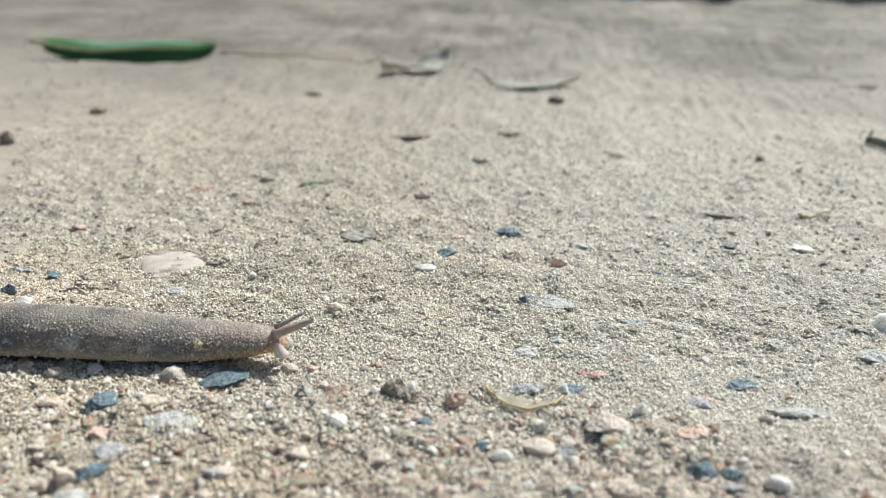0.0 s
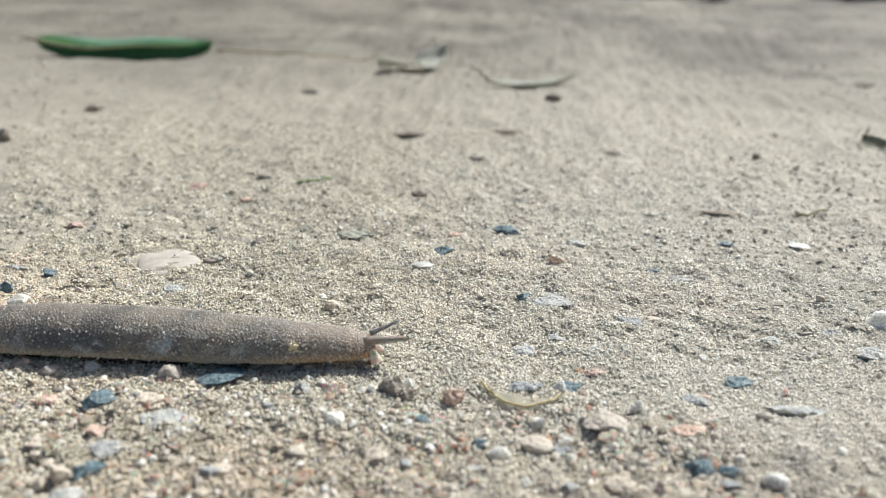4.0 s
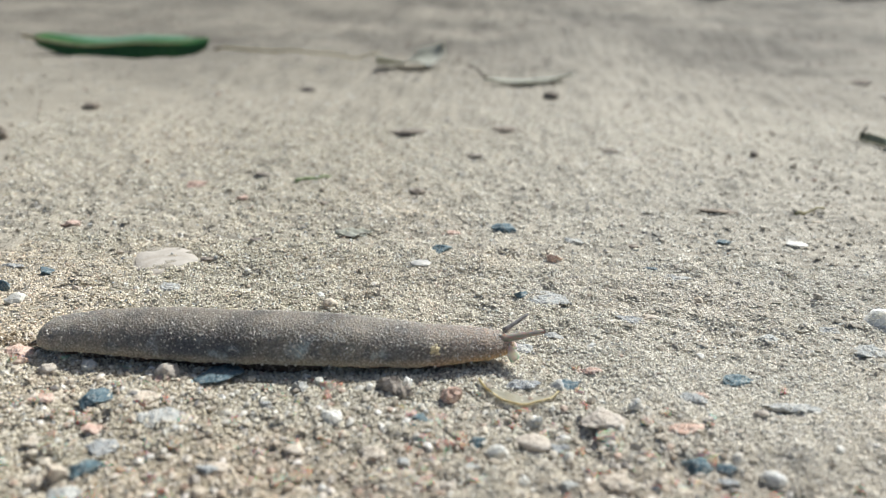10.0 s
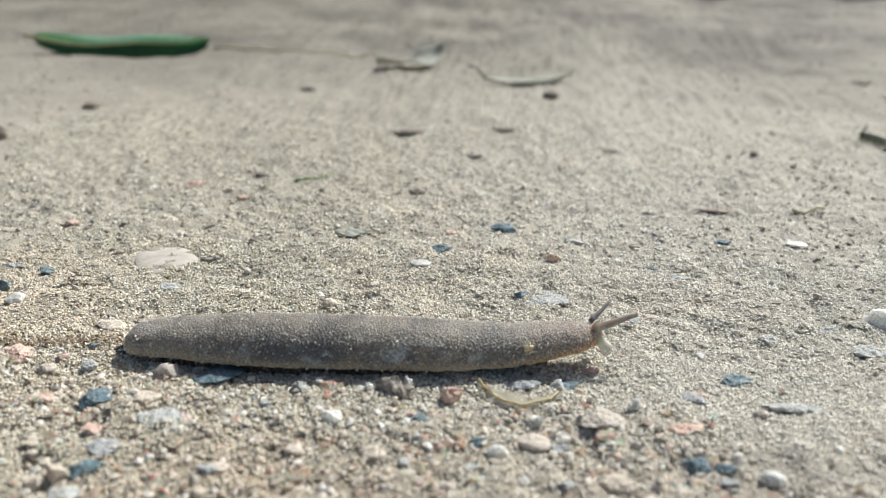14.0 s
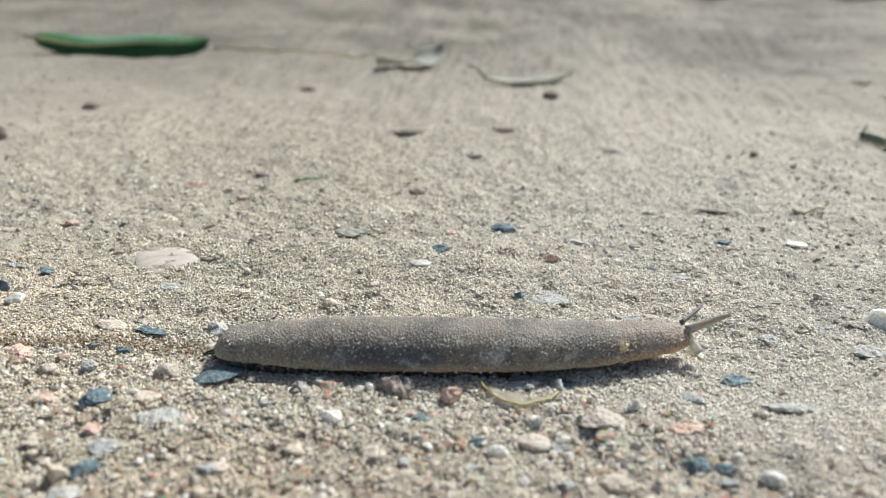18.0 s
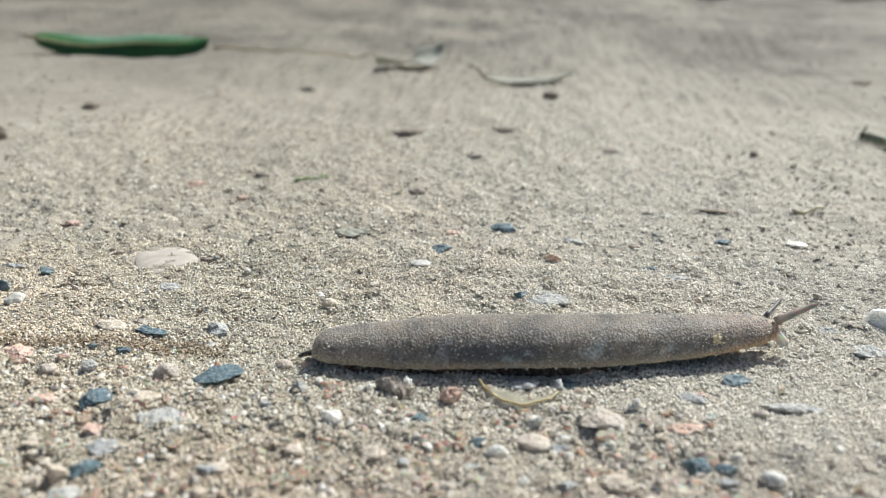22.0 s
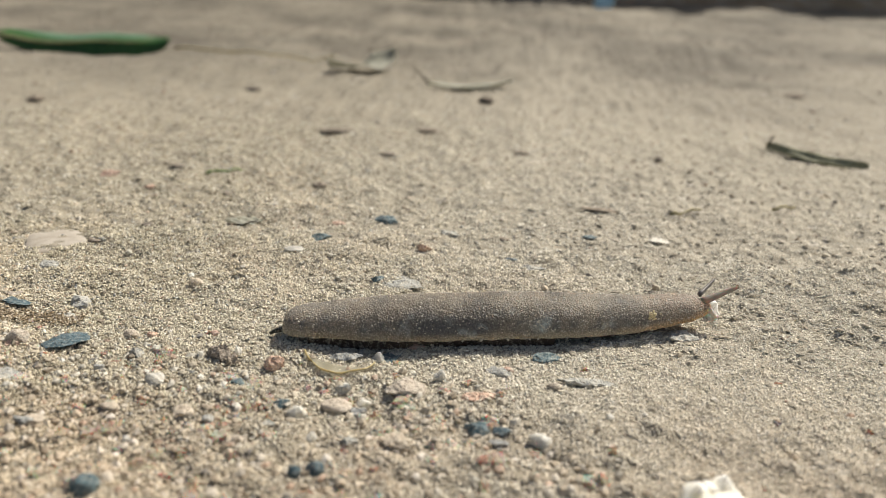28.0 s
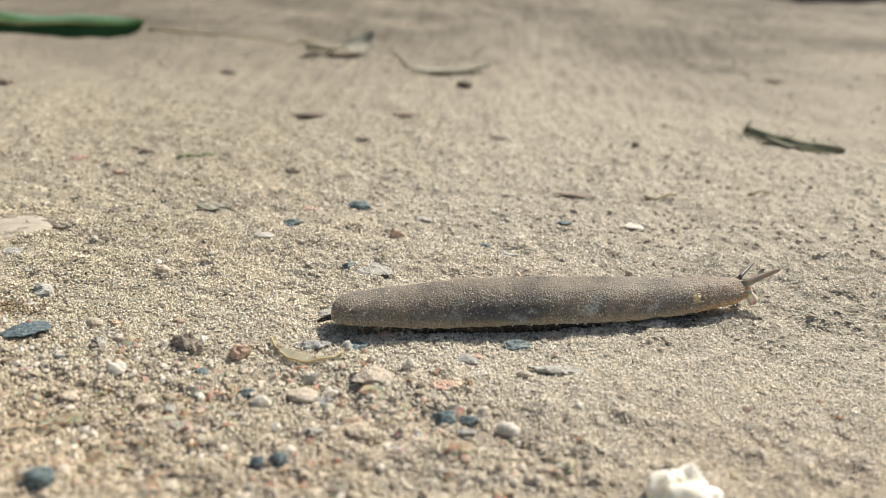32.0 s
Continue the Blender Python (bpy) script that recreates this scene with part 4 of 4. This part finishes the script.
# where the front end of the body is, along x, second by second (millimetres)
FRONT = [(0.0, -3.2), (1.5, 2.2), (3.0, 7.8), (5.5, 17.0), (8.0, 25.3), (10.5, 34.4), (13.0, 42.9), (14.5, 48.2), (16.5, 55.0), (19.0, 63.7), (21.0, 70.9), (23.0, 77.8), (25.5, 86.2), (28.0, 94.5), (30.0, 100.7), (32.0, 107.0)]
# how far the body is stretched, and how far it leans out of its track towards the gravel (millimetres)
LENGTHS = [(0.0, 1.016), (9.0, 1.018), (10.5, 1.022), (12.5, 1.022), (14.5, 1.018), (24.0, 1.016), (28.0, 1.020), (32.0, 1.020)]
LEANS = [(0.0, 0.0), (12.0, 0.0), (14.0, 0.6), (17.0, 0.9), (19.0, 0.9), (21.0, 0.4), (22.5, 0.0), (32.0, 0.0)]
# how far the fore body tips up, degrees
TIPS = [(0.0, 1.0), (3.0, -2.0), (6.0, -5.5), (9.0, -3.0), (10.5, -1.0), (11.3, 3.0), (12.3, 14.0), (13.2, 22.0), (13.8, 5.0), (14.4, 2.0), (17.0, 2.5), (19.0, 3.0), (22.0, 3.5), (23.0, 4.5), (28.0, 4.0), (32.0, 4.5)]


def girth(u):
    """Half width and height of the body at u, from 0 at the tail to 1 at the front."""
    tail = min(1.0, u / 0.29)
    stub = (1 - (1 - min(1.0, u / 0.038)) ** 2) ** 0.5
    swell_up = (0.10 + 0.90 * stub) * (0.47 + 0.53 * tail * (1.5 - 0.5 * tail))
    fore = min(1.0, max(0.0, (u - 0.55) / 0.45))
    slim = 1 - 0.54 * fore ** 1.8
    nose = min(1.0, max(0.0, (1.0 - u) / 0.075))
    cap = (1 - (1 - nose) ** 2) ** 0.5
    f = swell_up * slim * (0.25 + 0.75 * cap)
    hump = 1 + 0.02 * math.exp(-((u - 0.36) / 0.16) ** 2)
    broad = f ** (0.62 if u < 0.4 else 0.62 + 0.38 * min(1.0, (u - 0.4) / 0.3))
    return 0.0051 * max(broad, 0.05), 0.0054 * hump * max(f, 0.05) ** 0.9


def outline(u, shrink=1.0):
    """The body's cross-section: arched back, thin overhanging rim, hollow below, flat foot."""
    w, h = girth(u)
    fore = max(0.0, (u - 0.80) / 0.20)
    base = 0.0017 + 0.0009 * fore ** 1.5
    ring = []
    for k in range(25):
        a = math.pi * k / 24
        c, s = math.cos(a), math.sin(a)
        ring.append((w * shrink * math.copysign(abs(c) ** 0.82, c), base + h * shrink * s ** 0.80))
    for y, z in ((-0.93, -0.0003), (-0.72, 0.0002), (-0.5, 0.0003), (0.5, 0.0003), (0.72, 0.0002), (0.93, -0.0003)):
        ring.append((w * shrink * y, base + z * min(1, w / 0.003)))
    return ring


def body_piece(u0, u1, under, over):
    """The stretch of skin from u0 to u1, in the space of its own middle; its ends slip under the neighbours."""
    mid = (u0 + u1) / 2 * BODY
    us, inset = [], []
    if under:
        us.append(u0 - under), inset.append(0.97)
    steps = 9
    for i in range(steps + 1):
        us.append(u0 + (u1 - u0) * i / steps), inset.append(1.0)
    if over:
        us.append(u1 + over), inset.append(0.97)
    if u1 >= 0.999:
        us = [u for u in us if u < 0.96] + [0.965, 0.975, 0.985, 0.992, 0.997, 1.0]
        inset = ([0.97] if under else []) + [1.0] * (len(us) - (1 if under else 0))
    if u0 <= 0.001:
        us = [0.0, 0.004, 0.012, 0.025] + [u for u in us if u > 0.03]
        inset = [1.0] * (len(us) - 1) + [0.97]
    bm = bmesh.new()
    rest = bm.verts.layers.float_vector.new("rest")
    rings = []
    for u, f in zip(us, inset):
        ring = []
        for y, z in outline(u, f):
            wob = 0.00012 * noise.noise((u * 40, y * 700, z * 700)) + 0.00010 * noise.noise((u * 150, y * 900, z * 300))
            rim = 0.00022 * noise.noise((u * 60, y * 50, 3.3)) if z < 0.0020 else 0.0
            r = math.hypot(y, z) or 1
            v = bm.verts.new((u * BODY - mid, y * (1 + wob / r), z * (1 + wob / r) + rim))
            v[rest] = (u * BODY, y, z - 0.0009 * max(0.0, (u - 0.80) / 0.20) ** 1.5)
            ring.append(v)
        rings.append(ring)
    m = len(rings[0])
    for a, b in zip(rings, rings[1:]):
        for k in range(m):
            bm.faces.new((a[k], b[k], b[(k + 1) % m], a[(k + 1) % m]))
    if u0 <= 0.001:
        bm.faces.new(rings[0])
    if u1 >= 0.999:
        bm.faces.new(rings[-1][::-1])
    bmesh.ops.recalc_face_normals(bm, faces=bm.faces)
    for f in bm.faces:
        f.smooth = True
    me = bpy.data.meshes.new("body_ring")
    bm.to_mesh(me)
    bm.free()
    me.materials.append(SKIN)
    return me


def crumbs(name, spots, material, seed):
    """Small angular crumbs at spots (x, y, z, size), one mesh."""
    rng = random.Random(seed)
    bm = bmesh.new()
    for x, y, z, r in spots:
        made = bmesh.ops.create_icosphere(bm, subdivisions=1, radius=r, matrix=Matrix.Translation((x, y, z)))
        for v in made["verts"]:
            v.co += Vector([rng.uniform(-0.3, 0.3) * r for _ in range(3)])
    me = bpy.data.meshes.new(name)
    bm.to_mesh(me)
    bm.free()
    me.materials.append(material)
    return me


def build_slug():
    slug = tagged(new("slug"), "long grey-brown speckled slug gliding over the sand", "slug")
    pieces = []
    rng = random.Random(5)
    for i in range(JOINTS):
        u0, u1 = i / JOINTS, (i + 1) / JOINTS
        me = body_piece(u0, u1, 0.012 if i else 0, 0.012 if i < JOINTS - 1 else 0)
        name = "tail" if i == 0 else "head" if i == JOINTS - 1 else "body_ring"
        ob = part(name, me, slug)
        mid = (u0 + u1) / 2 * BODY
        # pale specks and grains on the skin, set also in place of wet glints
        spots = []
        for _ in range(110 if i < 7 else 190):
            u = rng.uniform(u0, u1)
            if u < 0.03 or u > 0.97:
                continue
            a = rng.uniform(0.25, 0.98) * math.pi
            ring = outline(u)
            k, f = int(a / math.pi * 24), a / math.pi * 24 % 1
            y, z = (p * (1 - f) + q * f for p, q in zip(ring[k], ring[k + 1]))
            spots.append((u * BODY - mid, y, z, rng.choice((0.00005, 0.00006, 0.00007, 0.00008, 0.0001, 0.00012, 0.00016))))
        for _ in range(rng.choice((0, 1, 1, 2))):
            u = rng.uniform(max(u0, 0.06), min(u1, 0.9))
            y, z = outline(u)[24]
            spots.append((u * BODY - mid, y * rng.choice((1, 1)), z - 0.00015, rng.uniform(0.00014, 0.00026)))
        part("clinging_sand", crumbs("clinging_sand", spots, SPECK, i), ob, "pale specks and sand grains on the skin, some for wet glints")
        half = 0.5 * BODY / JOINTS + 0.0006
        if 0 < i < JOINTS - 2:
            w = girth((u0 + u1) / 2)[0]
            deep = 0.0028 if i < JOINTS - 6 else 0.0014
            bm = bmesh.new()
            bmesh.ops.create_cube(bm, size=1.0)
            for v in bm.verts:
                v.co = Vector((v.co.x * 2 * half, v.co.y * w * (1.46 if v.co.z < 0 else 1.30), (v.co.z + 0.5) * deep + 0.0019 - deep))
            bmesh.ops.bevel(bm, geom=[e for e in bm.edges if abs(e.verts[0].co.x - e.verts[1].co.x) > half], offset=0.0004, segments=2, affect="EDGES")
            sole = bpy.data.meshes.new("foot")
            bm.to_mesh(sole)
            bm.free()
            sole.materials.append(SOLE)
            part("foot", sole, ob, "brown wet muscular sole")
        pieces.append(ob)
    head, tail = pieces[-1], pieces[0]
    # crumb of dirt carried on the flank
    near = pieces[int(0.835 * JOINTS)]
    x0 = 0.832 * BODY - (int(0.835 * JOINTS) + 0.5) / JOINTS * BODY
    y0, z0 = outline(0.832)[20]
    bits = [(x0 + rng.gauss(0, 0.00055), y0 - 0.0001 + rng.uniform(-0.00015, 0.0001), z0 + rng.gauss(0, 0.0004), rng.uniform(0.00014, 0.00040)) for _ in range(16)]
    part("dirt_crumb", crumbs("dirt_crumb", bits, YELLOW, 77), near, "yellow crumb of dirt")
    # dark pointed end of the foot behind the tail
    part("tail_tip", rod("tail_tip", [(0.0015, 0.0, 0.0011), (-0.0008, 0.0001, 0.0011), (-0.0024, 0.0003, 0.0010), (-0.0037, -0.0001, 0.0008), (-0.0046, -0.0003, 0.0004)], 0.00085, TIP, 0.3), tail, "black-green pointed tip of the foot")
    horns = []
    for name, mat, length, r, label in (("eye_stalk", HORN_PALE, 0.0068, 0.00072, "pale translucent retractable eye stalk"), ("eye_stalk", HORN, 0.0050, 0.00042, "dark grey eye stalk with a black eye"),
                                        ("feeler", FEELER, 0.0029, 0.00072, "short pale forked feeler"), ("feeler", FEELER, 0.0026, 0.00066, "short pale forked feeler")):
        pts = [(length * i / 8, 0.00002 * math.sin(i), 0.0) for i in range(9)]
        ob = part(name, rod(name, pts, r, mat, 0.5 if name == "eye_stalk" else 1.3, 12), head, label)
        if name == "eye_stalk":
            part("eye", crumbs("eye", [(length - r * 0.2, 0, 0, r * 0.5)], TIP, 3), ob, "tiny black eye bulb")
        horns.append(ob)
    return slug, pieces, horns


SLUG, PIECES, HORNS = build_slug()


# ---- fine grit, last ----
def coarse_part(x, y):
    """1 on the gravelly strip towards the bottom of the yard, 0 on the fine sand."""
    edge = 0.012 + 0.006 * swell(x, y, 0.02, 21) - 0.05 * np.clip((x - 0.055) / 0.05, 0, 1)
    return np.clip((edge - y) / 0.006 + 0.5, 0, 1)


def bare_plate(x, y):
    """0 on the flat beige stone, 1 elsewhere."""
    return np.where(((x + 0.0385) / 0.0062) ** 2 + ((y - 0.0562) / 0.0058) ** 2 < 1, 0.04, 1.0)


def crusted(x, y):
    """Where thin flakes of dried crust lie: the trodden sand on both sides and beyond the track."""
    sides = np.clip((x - 0.040 - 0.2 * y) / 0.03, 0, 1) + np.clip((-0.010 - x - 0.3 * (y - 0.03)) / 0.03, 0, 1) + 0.3 * np.clip((y - 0.060) / 0.03, 0, 1)
    return np.clip(sides, 0.06, 1) * np.clip((y - 0.016) / 0.008, 0.15, 1)


def trodden(x, y):
    """How far the grains are pressed into the ground, in grain sizes."""
    return 0.45 * np.clip((x - 0.045 - 0.2 * y) / 0.035, 0, 1) + 0.32 * np.clip((-0.012 - x - 0.3 * (y - 0.03)) / 0.03, 0, 1) * np.clip((y - 0.02) / 0.01, 0, 1)


scatter("sand_grains", "fine pale angular sand grains covering the ground", 305000, (-0.072, 0.145, -0.03, 0.068), (0.00030, 0.00062), (0.65, 1.0), (-0.2, 0.65), 1, GRAINS,
        lambda x, y: seen_wedge(x, y) * bare_plate(x, y) * 0.66, True, trodden)
scatter("middle_sand", "pale sand grains beyond the slug's track", 100000, (-0.14, 0.23, 0.064, 0.215), (0.00042, 0.0010), (0.5, 0.85), (-0.4, 0.32), 7, GRAINS,
        lambda x, y: seen_wedge(x, y) * np.clip(1.42 - y / 0.15, 0.05, 0.85), True, trodden)
scatter("crust_flakes", "thin flat flakes of dried sandy crust on the ground", 26000, (-0.12, 0.21, -0.02, 0.19), (0.0006, 0.0017), (0.22, 0.45), (0.0, 0.3), 19, SAND,
        lambda x, y: seen_wedge(x, y) * crusted(x, y) * bare_plate(x, y) * np.clip(1.15 - y / 0.12, 0.25, 0.8), True)
scatter("soil_crumbs", "dark crumbs of soil strewn over the sand", 1900, (-0.20, 0.26, 0.015, 0.26), (0.0005, 0.0014), (0.25, 0.5), (-0.2, 0.2), 15, DARK,
        lambda x, y: (np.abs(x - 0.03) < 0.07 + 0.6 * (y + 0.09)) * np.clip(swell(x, y, 0.016, 33) + swell(x, y, 0.05, 34) - 0.45, 0, 1) * 1.2)
scatter("coarse_grit", "coarse mixed sand and grit grains on the ground", 18000, (-0.08, 0.16, -0.032, 0.16), (0.0006, 0.0016), (0.55, 0.95), (-0.25, 0.5), 2, GRIT,
        lambda x, y: seen_wedge(x, y) * np.clip(coarse_part(x, y), 0.035, 1) * np.where(y < 0.03, 1.0, 0.8))
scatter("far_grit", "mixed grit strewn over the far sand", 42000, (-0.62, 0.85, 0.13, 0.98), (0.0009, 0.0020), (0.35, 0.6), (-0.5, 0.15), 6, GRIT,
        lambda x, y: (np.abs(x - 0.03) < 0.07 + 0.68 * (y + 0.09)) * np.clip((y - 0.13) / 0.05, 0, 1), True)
scatter("gravel_bits", "small mixed gravel bits bedded in the far sand", 700, (-0.35, 0.45, 0.03, 0.9), (0.0016, 0.0030), (0.4, 0.75), (-0.55, 0.0), 4, GRIT,
        lambda x, y: 0.5)
scatter("slime_trail", "damp yellow-brown slime trail of stuck sand grains", 4200, (-0.078, -0.0125, 0.0165, 0.0225), (0.0004, 0.0008), (0.5, 0.8), (0.5, 1.1), 11, SLIME,
        lambda x, y: np.exp(-((y - 0.0175 - 0.05 * (x + 0.06)) / 0.0017) ** 2), True)


# gravel pieces of the strip before the track, each on its own
def gravel_pieces():
    ground = bpy.data.objects["ground"]
    shapes = []
    for k in range(14):
        bm = hull_stone(900 + k, True)
        me = bpy.data.meshes.new("gravel_piece")
        bm.to_mesh(me)
        bm.free()
        me.materials.append(GRAVEL)
        shapes.append(me)
    rng = random.Random(31)
    count = 0
    while count < 260:
        x, y = rng.uniform(-0.07, 0.115), rng.uniform(-0.033, 0.024)
        if not bool(seen_wedge(np.array(x), np.array(y))) or rng.random() > 0.06 + float(coarse_part(x, y)):
            continue
        size = math.exp(rng.uniform(math.log(0.0011), math.log(0.0029))) / 2
        size = size if float(coarse_part(x, y)) > 0.5 else min(size, 0.0008)
        ob = new("gravel_piece", shapes[rng.randrange(14)])
        ob.parent = ground
        m = pose(x, y, z_at(x, y) + size * rng.uniform(-0.35, 0.1), rng.uniform(-25, 25), rng.uniform(-25, 25), rng.uniform(0, 360))
        ob.matrix_basis = m @ Matrix.Diagonal((size * rng.uniform(0.9, 1.25), size * rng.uniform(0.8, 1.1), size * rng.uniform(0.5, 0.85), 1))
        count += 1


gravel_pieces()


def motions():
    times = [t for t in np.arange(0, 32.01, 0.5)]
    fx, fy = [t for t, _ in FRONT], [v / 1000 for _, v in FRONT]
    rows = [[] for _ in PIECES]
    whole = []
    for t in times:
        front = float(np.interp(t, fx, fy))
        s_front = float(np.interp(front, TRACK_X, TRACK_S))
        tip = sum(float(np.interp(t + d, [a for a, _ in TIPS], [b for _, b in TIPS])) for d in (-0.5, 0, 0.5)) / 3

        long = BODY * float(np.interp(t, *zip(*LENGTHS)))
        lean = float(np.interp(t, *zip(*LEANS))) / 1000

        def at(u):
            s = s_front - (1 - u) * long
            x, y = float(np.interp(s, TRACK_S, TRACK_X)), float(np.interp(s, TRACK_S, TRACK_Y))
            # the fore body lifts along a smooth curve
            lift = math.radians(tip) * BODY * 0.30 * max(0.0, (u - 0.68) / 0.32) ** 2.4 * 0.58
            ripple = 0.00012 * math.sin(2 * math.pi * (u * 2.3 - t * 0.21))
            return Vector((x, y - lean, 0.0002 + lift + ripple))

        def stand(u):
            a, b = at(u - 0.035), at(u + 0.035)
            way = (b - a).normalized()
            side = Vector((0, 0, 1)).cross(way).normalized()
            up = way.cross(side)
            m = Matrix((way, side, up)).transposed().to_4x4()
            m.translation = (at(u) * 2 + a + b) / 4
            return m

        base = stand(0.5)
        base.translation.z = 0.0
        whole.append((float(t), base))
        back = base.inverted()
        for k in range(len(PIECES)):
            rows[k].append((float(t), back @ stand((k + 0.5) / JOINTS)))
    walk(SLUG, whole)
    for ob, some in zip(PIECES, rows):
        walk(ob, some)
    # eye stalks and feelers sway on the head
    root = BODY * 0.5 / JOINTS
    # time, rise and turn in degrees, millimetres drawn in
    sway = [(0.0, 30, 4, 0.0), (3.0, 26, 2, 0.2), (5.0, 6, -4, 1.8), (6.0, 2, -8, 2.3), (7.2, 4, -6, 2.2), (9.0, 14, -2, 1.4), (11.0, 18, 4, 0.6), (13.0, 13, 0, 0.0), (14.5, 20, 6, 0.2), (17.0, 30, 2, 0.0),
            (19.0, 25, -3, 0.0), (21.0, 27, 4, -0.3), (23.0, 24, 0, -0.6), (25.0, 9, -4, 0.0), (28.0, 26, 3, 0.6), (30.0, 24, -2, 0.3), (32.0, 26, 2, 0.4)]
    near, far, lower, lower_far = [], [], [], []
    for t, up, turn, drawn in sway:
        near.append((t, pose(root - 0.0014, -0.0008, 0.0046, 0, -up * 0.8, -6 + turn) @ pose(-drawn / 1000, 0, 0)))
        far.append((t, pose(root - 0.0016, 0.0009, 0.0050, 0, -22 + 0.2 * up, 30 + turn)))
        lower.append((t, pose(root - 0.0014, -0.0010, 0.0034, 0, 50 + 0.3 * turn, -20 + turn) @ pose(-drawn / 3000, 0, 0)))
        lower_far.append((t, pose(root - 0.0014, 0.0010, 0.0034, 0, 46 - 0.3 * turn, 25 + turn) @ pose(-drawn / 3000, 0, 0)))
    for ob, some in zip(HORNS, (near, far, lower, lower_far)):
        walk(ob, some)


motions()
